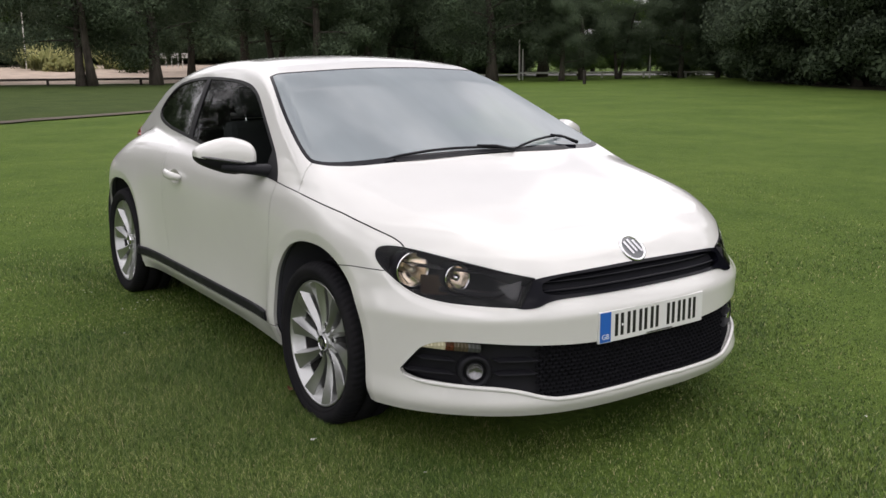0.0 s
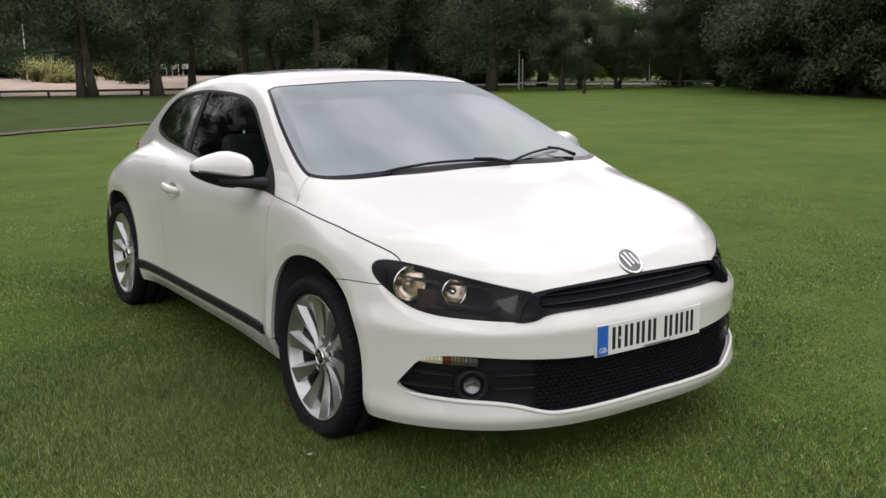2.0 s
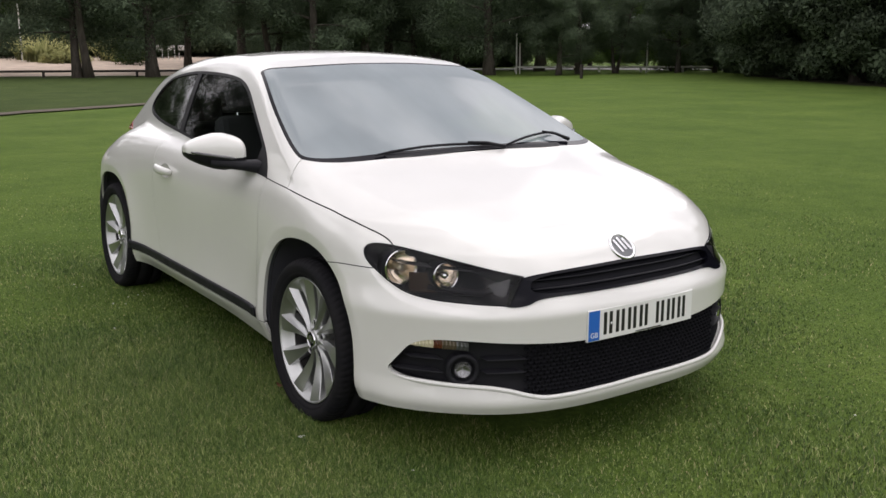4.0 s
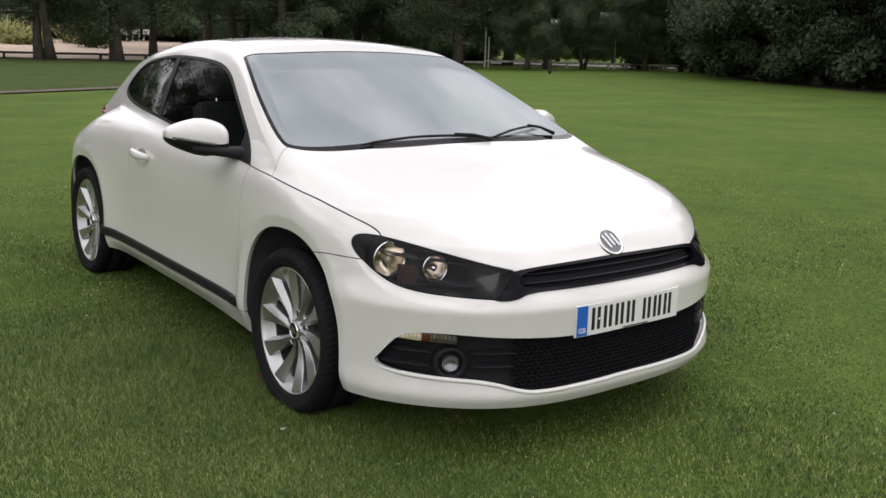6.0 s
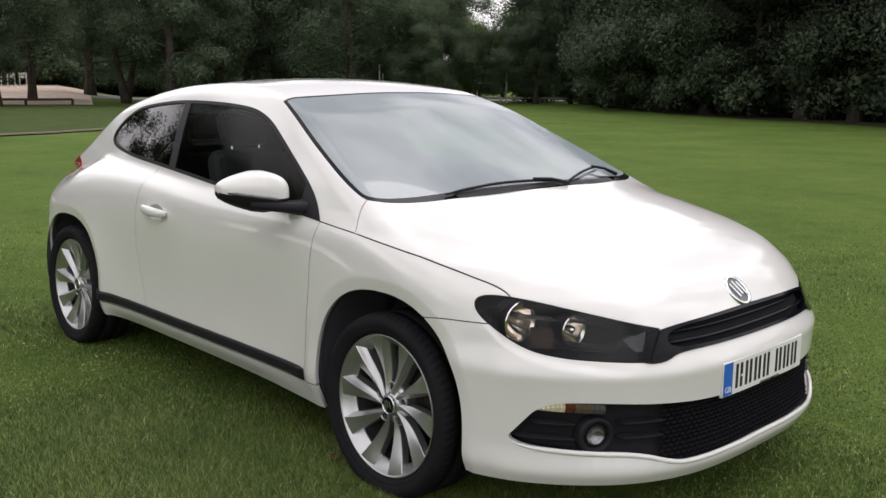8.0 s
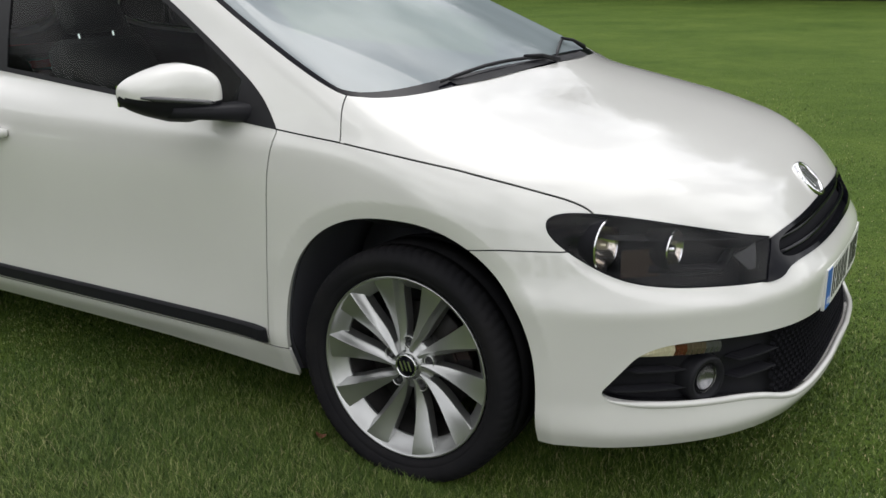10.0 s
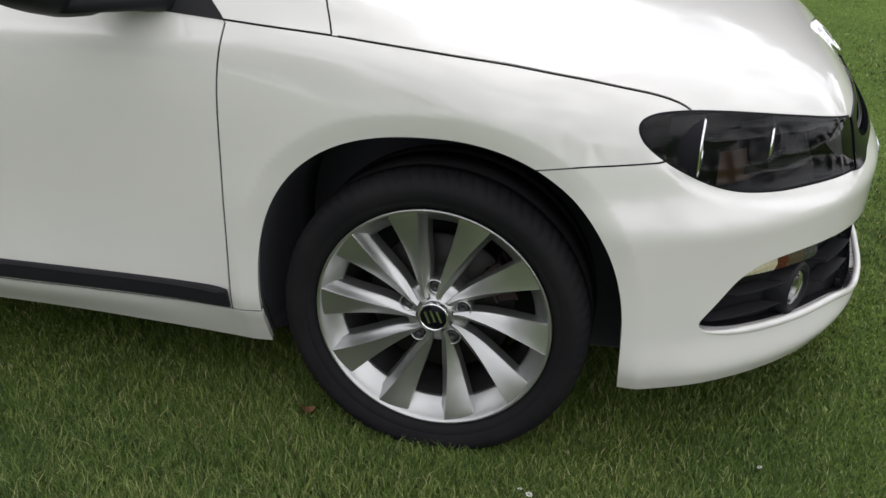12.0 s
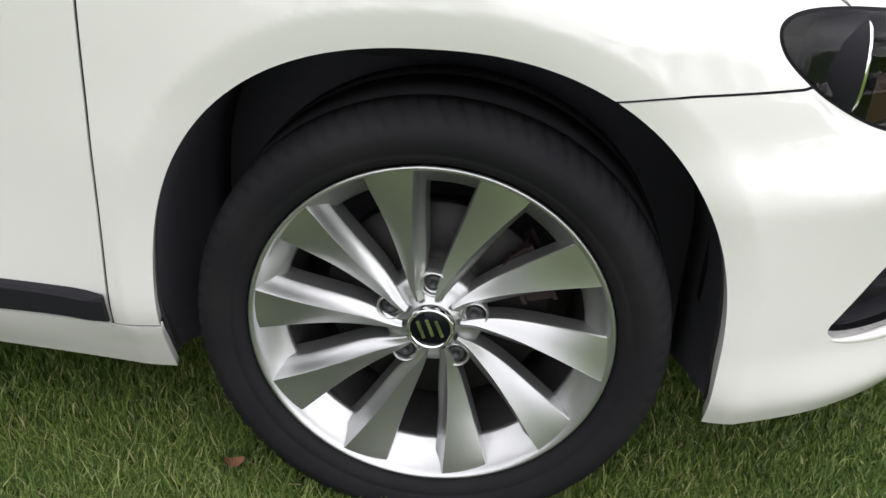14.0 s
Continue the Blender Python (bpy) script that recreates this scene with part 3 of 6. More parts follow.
for b, w in ((163.0, 0.62), (162.2, 0.70), (161.5, 0.62), (160.9, 0.60)):
    notice_board(b, 84, w, 0.42)
for b, d, h in ((140.95, 62, 2.6), (140.75, 62.2, 2.0), (169.5, 84, 5.0), (133.2, 66, 2.2)):
    post = thing("marker_post", "slim pale grey post at the lawn's edge", "post", facing_eye(b, d), group="marker posts")
    part("pole", mesh_from("pole", *tube([(0, 0, -0.1), (0, 0, h)], 0.05, 8), RAIL), post)


# ---------------------------------------------------------------- the car's outer skin
def table(xs, ys, soft):
    """A smooth curve through a few design heights: straight pieces, rounded by a bell of the given width."""
    g = np.linspace(xs[0] - 1.0, xs[-1] + 1.0, 3001)
    step = g[1] - g[0]
    k = np.arange(-400, 401) * step
    bell = np.exp(-0.5 * (k / soft) ** 2)
    v = np.interp(g, xs, ys)
    v = np.convolve(np.pad(v, 400, mode="edge"), bell / bell.sum(), mode="valid")
    return lambda x: np.interp(x, g, v)


def smax(a, b, k):
    h = np.clip(0.5 + 0.5 * (a - b) / k, 0, 1)
    return a * h + b * (1 - h) + k * h * (1 - h)


def ease(q):
    q = np.clip(q, 0, 1)
    return q * q * (3 - 2 * q)


def smin(a, b, k):
    return -smax(-a, -b, k)


AXLE, HUB_Z, ARCH_Z, ARCH_X = 1.289, 0.305, 0.315, 0.008
nose = table((0.10, 0.19, 0.235, 0.31, 0.42, 0.50, 0.532, 0.550, 0.580, 0.61, 0.66, 0.72, 0.80), (2.12, 2.180, 2.209, 2.192, 2.190, 2.194, 2.197, 2.190, 2.170, 2.156, 2.140, 2.105, 2.04), 0.011)
tail = table((0.2, 0.4, 0.6, 0.9, 1.1), (-2.02, -2.09, -2.10, -2.04, -1.9), 0.05)
flank = table((0.10, 0.19, 0.25, 0.32, 0.40, 0.50, 0.62, 0.74, 0.84, 0.94, 1.10), (0.815, 0.838, 0.870, 0.884, 0.874, 0.869, 0.869, 0.870, 0.857, 0.826, 0.78), 0.03)
deck_top = table((-2.1, -1.9, -1.3, -0.5, 0.5, 1.1, 1.32, 1.5, 1.75, 1.95, 2.06, 2.11, 2.14), (0.86, 0.93, 1.05, 1.035, 0.995, 0.985, 0.955, 0.915, 0.858, 0.793, 0.737, 0.692, 0.63), 0.035)
deck_crown = table((-2.1, -1.6, -1.1, -0.5, 0.9, 1.3, 1.8, 2.1), (0.20, 0.18, 0.12, 0.10, 0.07, 0.032, 0.022, 0.02), 0.1)
glass_foot = table((-1.9, -1.32, -0.9, -0.5, 0.0, 0.6, 1.1), (0.545, 0.64, 0.70, 0.742, 0.77, 0.787, 0.785), 0.12)
roof_top = table((-1.9, -1.5, -1.1, -0.7, -0.3, 0.05, 0.3, 0.5), (1.10, 1.25, 1.335, 1.385, 1.404, 1.398, 1.368, 1.32), 0.10)


front_width = table((0.15, 0.235, 0.30, 0.50, 0.535, 0.56, 0.60, 0.70, 0.9), (0.91, 0.925, 0.918, 0.919, 0.921, 0.916, 0.905, 0.898, 0.89), 0.014)


def bow(y):
    return 0.75 * (1 - (1 - np.clip(np.abs(y) / 0.92, 0, 1) ** 3.0) ** 0.571)


def arch_size(cx, ahead):
    """Half length, height and squareness of a wheel arch, before or behind its axle."""
    if cx > 0:
        return (0.369, 0.388, 2.18) if ahead else (0.370, 0.388, 2.5)
    return 0.364, 0.380, 2.4


def arch_ring(x, z, cx):
    """1 on the lip of a wheel arch, larger outside."""
    dx = x - cx - ARCH_X
    up = np.where(z > ARCH_Z, z - ARCH_Z, (ARCH_Z - z) * 0.15)
    (ra, za, pa), (rb, zb, pb) = arch_size(cx, True), arch_size(cx, False)
    fore_ = ((np.abs(dx) / ra) ** pa + (up / za) ** pa) ** (1 / pa)
    aft_ = ((np.abs(dx) / rb) ** pb + (up / zb) ** pb) ** (1 / pb)
    return np.where(dx > 0, fore_, aft_)


def flare(x, z):
    out = 0
    for cx, a in ((AXLE, 0.030), (-AXLE, 0.034)):
        r = arch_ring(x, z, cx)
        up = np.exp(-np.maximum(r - 1.112, -0.3) / 0.24) * a
        lift = smin(up, a - 0.12 * (1.112 - np.clip(r, 0.8, 1.6)), 0.0012)
        if cx > 0:
            lift = lift * (1 - 0.75 * ease((0.335 - z) / 0.09) * (x < cx))
        out = out + lift
    return out


# plan of the bonnet's crease, and the height of the bumper's ledge under the headlights
crease = table((1.0, 1.4, 1.55, 1.70, 1.85, 1.98, 2.1), (0.735, 0.693, 0.675, 0.650, 0.608, 0.525, 0.42), 0.03)
ledge = table((0.55, 0.627, 0.672, 0.740, 0.838, 1.005, 1.187, 1.6), (0.72, 0.655, 0.608, 0.574, 0.553, 0.535, 0.526, 0.52), 0.02)


def body_field(x, y, z):
    """Negative inside the car's outer skin, about the distance from it in metres outside."""
    y = np.abs(y)
    s = np.maximum((x - (nose(z) - 0.75)) / 0.75, 0)
    front = ((s**1.75 + (y / front_width(z)) ** 3.0 + 1e-9) ** 0.5 - 1) * 0.77
    sr = np.maximum((tail(z) + 0.75 - x) / 0.75, 0)
    back = ((sr**1.8 + (y / 0.92) ** 2.6 + 1e-9) ** 0.5 - 1) * 0.72
    side = y - flank(z) - flare(x, z) + 0.018 * ease((0.292 - z) / 0.09) * ease((0.92 - x) / 0.6) * ease((x + 0.95) / 0.15)
    lower = smax(smax(front, side, 0.05), back, 0.05)
    u = (x - y) / math.sqrt(2)
    lower = lower + 0.012 * ease((z - ledge(u)) / 0.024) * ease((0.735 - z) / 0.07) * ease((u - 0.60) / 0.06) * ease((1.10 - u) / 0.2)
    deck = (z - deck_top(x + 0.5 * bow(y) * np.clip((x - 0.6) / 0.6, 0, 1)) + deck_crown(x) * (y / 0.8) ** 3.5) * 0.95
    fold = y - crease(x)
    deck = deck + 0.15 * ease((x - 1.15) / 0.3) * ease((2.03 - x) / 0.2) * 0.5 * (fold + np.sqrt(fold**2 + 0.007**2))
    lower = smax(lower, deck, 0.065)
    side2 = (y - glass_foot(x) + 0.47 * (z - 0.985) + 0.25 * (z - 0.985) ** 2) * 0.89
    roof = z - roof_top(x) + 0.04 * (y / 0.6) ** 2
    screen = (z - 1.36 + 0.43 * (x - 0.40 + 0.2 * (y / 0.75) ** 2)) * 0.92
    hatch = (z - 1.235 - 0.62 * (x + 1.5) + 0.05 * (y / 0.6) ** 2) * 0.85
    upper = smax(smax(side2, smax(roof, screen, 0.05), 0.05), hatch, 0.06)
    upper = smax(upper, 0.885 - z, 0.04)
    return smin(lower, upper, 0.02)


def skin_normals(p):
    e = 0.002
    n = np.stack([body_field(*(p + d).T) - body_field(*(p - d).T) for d in np.eye(3) * e], -1)
    return n / np.maximum(np.linalg.norm(n, axis=1), 1e-9)[:, None]


def skin_half(columns=470, rows=250):
    """The right half of the outer skin as a grid of triangles, found by going outwards from a spine along the car."""
    # plan outline, evenly stepped
    yy = np.linspace(0, 0.90, 400)
    xf = nose(np.full(1, 0.5))[0] - bow(yy)
    side_x = np.linspace(xf[-1] - 0.01, -1.55, 600)
    back = np.linspace(0.90, 0, 200)
    xb = -1.55 - 0.54 * np.sqrt(1 - (back / 0.905) ** 2)
    ox, oy = np.concatenate([xf, side_x, xb]), np.concatenate([yy, np.full(600, 0.90), back])
    run = np.concatenate([[0], np.cumsum(np.hypot(np.diff(ox), np.diff(oy)))])
    at = np.linspace(0, run[-1], columns)
    ox, oy = np.interp(at, run, ox), np.interp(at, run, oy)
    oy[0] = oy[-1] = 0
    cx = np.clip(ox, -1.5, 1.6)
    hx, hy = ox - cx, -oy
    ln = np.hypot(hx, hy)
    hx, hy = hx / ln, hy / ln

    def shoot(ang):
        dx, dy, dz = np.sin(ang) * hx[:, None], np.sin(ang) * hy[:, None], -np.cos(ang)
        c = cx[:, None] + 0 * ang

        def f(r):
            z = 0.6 + r * dz
            return np.maximum(body_field(c + r * dx, r * dy, z), 0.1 - z)

        lo = np.zeros_like(ang)
        for r in np.linspace(0.05, 1.6, 63):
            lo = np.where(f(np.full_like(ang, r)) < 0, r, lo)
        hi = lo + 0.026
        for _ in range(16):
            mid = (lo + hi) / 2
            inside = f(mid) < 0
            lo, hi = np.where(inside, mid, lo), np.where(inside, hi, mid)
        return np.stack([c + lo * dx, lo * dy, 0.6 + lo * dz], -1)

    coarse = np.broadcast_to(np.linspace(0, np.pi, 220), (columns, 220)).copy()
    p = shoot(coarse)
    step = np.linalg.norm(np.diff(p, axis=1), axis=2)
    step = np.where(p[:, 1:, 2] < 0.11, step * 0.15, step)
    arc = np.concatenate([np.zeros((columns, 1)), np.cumsum(step + 1e-6, axis=1)], 1)
    ang = np.stack([np.interp(np.linspace(0, a[-1], rows), a, c) for a, c in zip(arc, coarse)])
    p = shoot(ang)
    i, j = np.meshgrid(np.arange(columns - 1), np.arange(rows - 1), indexing="ij")
    a, b, c, d = i * rows + j, (i + 1) * rows + j, (i + 1) * rows + j + 1, i * rows + j + 1
    tri = np.concatenate([np.stack([a, b, c], -1).reshape(-1, 3), np.stack([a, c, d], -1).reshape(-1, 3)])
    return p.reshape(-1, 3), tri


def polygon_field(pts, radius=0.0):
    """Signed distance (negative inside) to an outline in two coordinates, its corners rounded."""
    q = np.asarray(pts, float)

    def f(u, v):
        p = np.stack([u, v], -1)
        best, inside = np.full(len(p), 1e9), np.zeros(len(p), bool)
        for a, b in zip(q, np.roll(q, -1, 0)):
            e, w = b - a, p - a
            t = np.clip((w @ e) / (e @ e), 0, 1)
            best = np.minimum(best, ((w - t[:, None] * e) ** 2).sum(1))
            cross = ((a[1] > v) != (b[1] > v)) & (u < (b[0] - a[0]) * (v - a[1]) / np.where(b[1] == a[1], 1e-9, b[1] - a[1]) + a[0])
            inside ^= cross
        d = np.sqrt(best)
        return np.where(inside, -d, d) - radius

    return f


def rounded(pts, n=4, keep=()):
    """An outline through the corners, its corners cut twice to a smooth curve; corners in keep stay sharp."""
    q = [(np.asarray(p, float), i in keep) for i, p in enumerate(pts)]
    for _ in range(n):
        out = []
        for i, (p, k) in enumerate(q):
            a, b = q[i - 1][0], q[(i + 1) % len(q)][0]
            out += [(p, True)] if k else [(p * 0.75 + a * 0.25, False), (p * 0.75 + b * 0.25, False)]
        q = out
    return np.array([p for p, _ in q])


class Skin:
    """The half skin, cut along curves into panels."""

    def __init__(self):
        self.v, self.f = skin_half()
        self.tag = np.zeros(len(self.f), int)
        self.names = ["panel"]

    def mids(self):
        return self.v[self.f].mean(1)

    def cut(self, field, where):
        """Splits the triangles of where along field = 0; returns which triangles lie inside (only those of where)."""
        val = field(self.v)
        val = np.where(np.abs(val) < 1e-6, 1e-6, val)
        s = val[self.f] > 0
        mixed = where & (s.any(1) != s.all(1))
        keep_f, keep_t, keep_w = self.f[~mixed], self.tag[~mixed], where[~mixed]
        f, sf, t = self.f[mixed], s[mixed], self.tag[mixed]
        lone = np.where(sf.sum(1) == 1, sf.argmax(1), (~sf).argmax(1))
        k = np.arange(len(f))
        f = np.stack([f[k, lone], f[k, (lone + 1) % 3], f[k, (lone + 2) % 3]], 1)
        e = np.concatenate([f[:, [0, 1]], f[:, [0, 2]]])
        e.sort(axis=1)
        ue, inv = np.unique(e, axis=0, return_inverse=True)
        inv = inv.reshape(-1)
        va, vb = val[ue[:, 0]], val[ue[:, 1]]
        w = (va / (va - vb))[:, None]
        base = len(self.v)
        self.v = np.concatenate([self.v, self.v[ue[:, 0]] * (1 - w) + self.v[ue[:, 1]] * w])
        a, b = base + inv[: len(f)], base + inv[len(f):]
        self.f = np.concatenate([keep_f, np.stack([f[:, 0], a, b], 1), np.stack([a, f[:, 1], f[:, 2]], 1), np.stack([a, f[:, 2], b], 1)])
        self.tag = np.concatenate([keep_t, t, t, t])
        ww = np.concatenate([keep_w, np.ones(3 * len(f), bool)])
        return ww & (field(self.mids()) < 0)

    def label(self, name, mask):
        if name not in self.names:
            self.names.append(name)
        self.tag[mask] = self.names.index(name)

    def region(self, name, field, side, source=("panel",)):
        """Everything of the source panels inside field becomes a panel of that name."""
        ok = np.isin(self.tag, [self.names.index(s) for s in source if s in self.names]) & side(self.mids())
        self.label(name, self.cut(field, ok))

    def seam(self, name, field, half_width, side, source=("panel",)):
        """An open joint between panels along field = 0."""
        ok = np.isin(self.tag, [self.names.index(s) for s in source if s in self.names]) & side(self.mids())
        ok = self.cut(lambda p: field(p) - half_width, ok)
        ok &= field(self.mids()) > -half_width - 0.03
        over = self.cut(lambda p: -half_width - field(p), ok)
        self.label(name, over & (np.abs(field(self.mids())) < half_width))

    def take(self, name):
        f = self.f[self.tag == self.names.index(name)]
        used, inv = np.unique(f, return_inverse=True)
        return self.v[used], inv.reshape(-1, 3)


def panel_mesh(name, v, f, mat, both=False, left=False, lip=0.012, push=0.0, flip_in=False):
    """A panel from its triangles: shifted along the skin's normal, with turned-in edges, on the right, the left or across both sides."""
    n = skin_normals(v)
    v = v + n * push
    nv = len(v)
    if lip:
        e = np.concatenate([f[:, [0, 1]], f[:, [1, 2]], f[:, [2, 0]]])
        es = np.sort(e, axis=1)
        _, first, cnt = np.unique(es, axis=0, return_index=True, return_counts=True)
        rim = e[first[cnt == 1]]
        keep_rim = ~((np.abs(v[rim[:, 0], 1]) < 1e-4) & (np.abs(v[rim[:, 1], 1]) < 1e-4))
        rim = rim[keep_rim]
        used, inv = np.unique(rim, return_inverse=True)
        inv = inv.reshape(-1, 2)
        # the edge's own normal: away from the panel, evened out along the rim
        mid = np.zeros((len(used), 3))
        away = np.cross(v[rim[:, 1]] - v[rim[:, 0]], n[rim[:, 0]])
        third = v[f].mean(1)
        owner = np.tile(np.arange(len(f)), 3)[first[cnt == 1]][keep_rim]
        flip = ((third[owner] - v[rim[:, 0]]) * away).sum(1) > 0
        away[flip] *= -1
        for k_ in (0, 1):
            np.add.at(mid, inv[:, k_], away)
        for _ in range(6):
            nxt = mid.copy()
            np.add.at(nxt, inv[:, 0], mid[inv[:, 1]])
            np.add.at(nxt, inv[:, 1], mid[inv[:, 0]])
            mid = nxt / np.maximum(np.linalg.norm(nxt, axis=1), 1e-12)[:, None]
        mid = mid - n[used] * (mid * n[used]).sum(1)[:, None]
        mid /= np.maximum(np.linalg.norm(mid, axis=1), 1e-12)[:, None]
        top, low = v[used] - n[used] * 0.0002, v[used] - n[used] * lip
        k = len(used)
        v = np.concatenate([v, top, low])
        n = np.concatenate([n, mid, mid])
        a, b = nv + inv[:, 0], nv + inv[:, 1]
        f = np.concatenate([f, np.stack([a, a + k, b + k], 1), np.stack([a, b + k, b], 1)])
    if both or left:
        mv, mn, mf = v * (1, -1, 1), n * (1, -1, 1), f[:, ::-1]
        if both:
            f = np.concatenate([f, mf + len(v)])
            v, n = np.concatenate([v, mv]), np.concatenate([n, mn])
        else:
            v, n, f = mv, mn, mf
    # the grid runs so that its faces look inwards on the right side: turn them out
    a, b, c = (v[f[:, i]] for i in range(3))
    fn = np.cross(b - a, c - a)
    ref = n[f].sum(1)
    wrong = (fn * ref).sum(1) < 0
    f[wrong] = f[wrong][:, ::-1]
    me = mesh_from(name, v, f, mat, True)
    if lip:
        me.normals_split_custom_set_from_vertices(n.astype(np.float32))
    return me


# ---- outlines of the openings and panels, in metres
lamp_at = lambda p: (p[:, 0] - np.abs(p[:, 1])) / math.sqrt(2)
LAMP = polygon_field(rounded(((0.588, 0.705), (0.598, 0.750), (0.701, 0.752), (0.880, 0.722), (1.152, 0.659), (1.112, 0.570), (0.960, 0.576), (0.860, 0.581), (0.750, 0.598), (0.662, 0.645)), 3, (4, 5)))
lamp_f = lambda p: LAMP(lamp_at(p), p[:, 2])
GRILLE = polygon_field(rounded(((-0.2, 0.672), (0.28, 0.668), (0.463, 0.657), (0.60, 0.62), (0.545, 0.566), (0.47, 0.566), (0.42, 0.587), (0.3, 0.590), (-0.2, 0.587)), 3, (0, 8)))
grille_f = lambda p: GRILLE(np.abs(p[:, 1]), p[:, 2])
SLOT = polygon_field(rounded(((-0.2, 0.662), (0.28, 0.659), (0.42, 0.651), (0.447, 0.622), (0.42, 0.601), (0.3, 0.599), (-0.2, 0.596)), 2, (0, 6)))
INTAKE = polygon_field(rounded(((-0.2, 0.420), (0.27, 0.430), (0.48, 0.443), (0.70, 0.462), (0.772, 0.447), (0.803, 0.385), (0.832, 0.318), (0.70, 0.304), (0.56, 0.297), (0.45, 0.258), (0.38, 0.252), (-0.2, 0.261)), 3, (0, 11)))
intake_f = lambda p: INTAKE(np.abs(p[:, 1]), p[:, 2])
WINDOW = polygon_field(rounded(((-1.295, 1.045), (-0.96, 1.009), (-0.42, 0.985), (0.21, 0.941), (0.893, 0.888), (0.812, 0.975), (0.66, 1.062), (0.47, 1.158), (0.29, 1.242), (0.08, 1.285), (-0.5, 1.298), (-0.86, 1.276), (-1.16, 1.240), (-1.34, 1.12)), 3, (4,)))
window_f = lambda p: WINDOW(p[:, 0], p[:, 2])
SCREEN_EDGE = polygon_field(rounded(((1.275, -0.2), (1.272, 0.15), (1.21, 0.56), (1.115, 0.752), (1.02, 0.772), (0.645, 0.692), (0.315, 0.592), (0.372, 0.37), (0.392, 0.0), (0.392, -0.2)), 3, (0, 6, 9)))
screen_f = lambda p: SCREEN_EDGE(p[:, 0], np.abs(p[:, 1]))
BACKLIGHT = polygon_field(rounded(((-1.48, -0.2), (-1.48, 0.45), (-1.86, 0.50), (-1.86, -0.2)), 2, (0, 3)))
TAIL_LAMP = polygon_field(rounded(((-1.68, 0.895), (-1.84, 0.965), (-2.15, 0.965), (-2.15, 0.79), (-1.90, 0.79)), 3))
bonnet_line = table((0.6, 0.88, 1.116, 1.276, 1.43, 1.57, 1.695, 1.765, 1.80, 1.85), (0.912, 0.890, 0.872, 0.853, 0.831, 0.806, 0.776, 0.748, 0.68, 0.5), 0.022)
door_line = table((0.25, 0.45, 0.6, 0.7, 0.8, 0.9), (0.862, 0.868, 0.871, 0.874, 0.879, 0.898), 0.03)
under = table((-2.2, -1.0, 0.0, 0.6, 0.93, 1.55, 1.8, 2.0, 2.2), (0.215, 0.224, 0.218, 0.208, 0.200, 0.198, 0.198, 0.201, 0.195), 0.05)
bonnet_f = lambda p: np.maximum(bonnet_line(p[:, 0]) - p[:, 2], 1.105 - 0.32 * (p[:, 2] - 0.872) - p[:, 0])
bumper_line = table((1.4, 1.494, 1.56, 1.70, 1.8), (0.645, 0.656, 0.666, 0.669, 0.665), 0.02)

skin = Skin()
every = lambda p: np.ones(len(p), bool)
skin.region("gone", lambda p: p[:, 2] - under(p[:, 0]), every)
for cx in (AXLE, -AXLE):
    skin.region("gone", lambda p, c=cx: arch_ring(p[:, 0], p[:, 2], c) - 1, lambda p: (np.abs(p[:, 1]) > 0.62) & (p[:, 2] < 0.8))
skin.region("screen_band", screen_f, lambda p: (p[:, 2] > 0.90) & (p[:, 0] > 0.2))
skin.region("windscreen", lambda p: screen_f(p) + 0.013 + 0.030 * np.clip((p[:, 0] - 1.04) / 0.14, 0, 1), every, ("screen_band",))
skin.region("window_band", window_f, lambda p: (np.abs(p[:, 1]) > 0.4) & (p[:, 2] > 0.86))
pillar = lambda p: p[:, 0] + 0.37 + 0.45 * (p[:, 2] - 0.99)
skin.region("door_glass", lambda p: np.maximum.reduce([window_f(p) + 0.014, 0.034 - pillar(p), p[:, 0] - 0.735 + 0.05 * (p[:, 2] - 0.95)]), every, ("window_band",))
skin.region("quarter_glass", lambda p: np.maximum(window_f(p) + 0.014, pillar(p) + 0.034), every, ("window_band",))
skin.region("backlight", lambda p: BACKLIGHT(p[:, 0], np.abs(p[:, 1])), lambda p: (p[:, 2] > 0.9) & (p[:, 0] < -1.2))
skin.region("tail_lens", lambda p: TAIL_LAMP(p[:, 0], p[:, 2]), lambda p: (p[:, 0] < -1.6))
fore = lambda p: (p[:, 0] > 1.5)
skin.region("lamp_band", lamp_f, lambda p: fore(p) & (p[:, 2] > 0.5))
skin.region("lamp_lens", lambda p: lamp_f(p) + 0.004, every, ("lamp_band",))
skin.region("grille_frame", grille_f, lambda p: fore(p) & (p[:, 2] > 0.5))
skin.region("grille_slot", lambda p: SLOT(np.abs(p[:, 1]), p[:, 2]), every, ("grille_frame",))
skin.region("intake", intake_f, lambda p: fore(p) & (p[:, 2] < 0.5))
cup_f = lambda p: (((p[:, 0] + 0.322) / 0.078) ** 2 + ((p[:, 2] - 0.798) / 0.036) ** 2 - 1) * 0.03
skin.region("handle_cup", cup_f, lambda p: (np.abs(p[:, 1]) > 0.7) & (np.abs(p[:, 0] + 0.32) < 0.15))
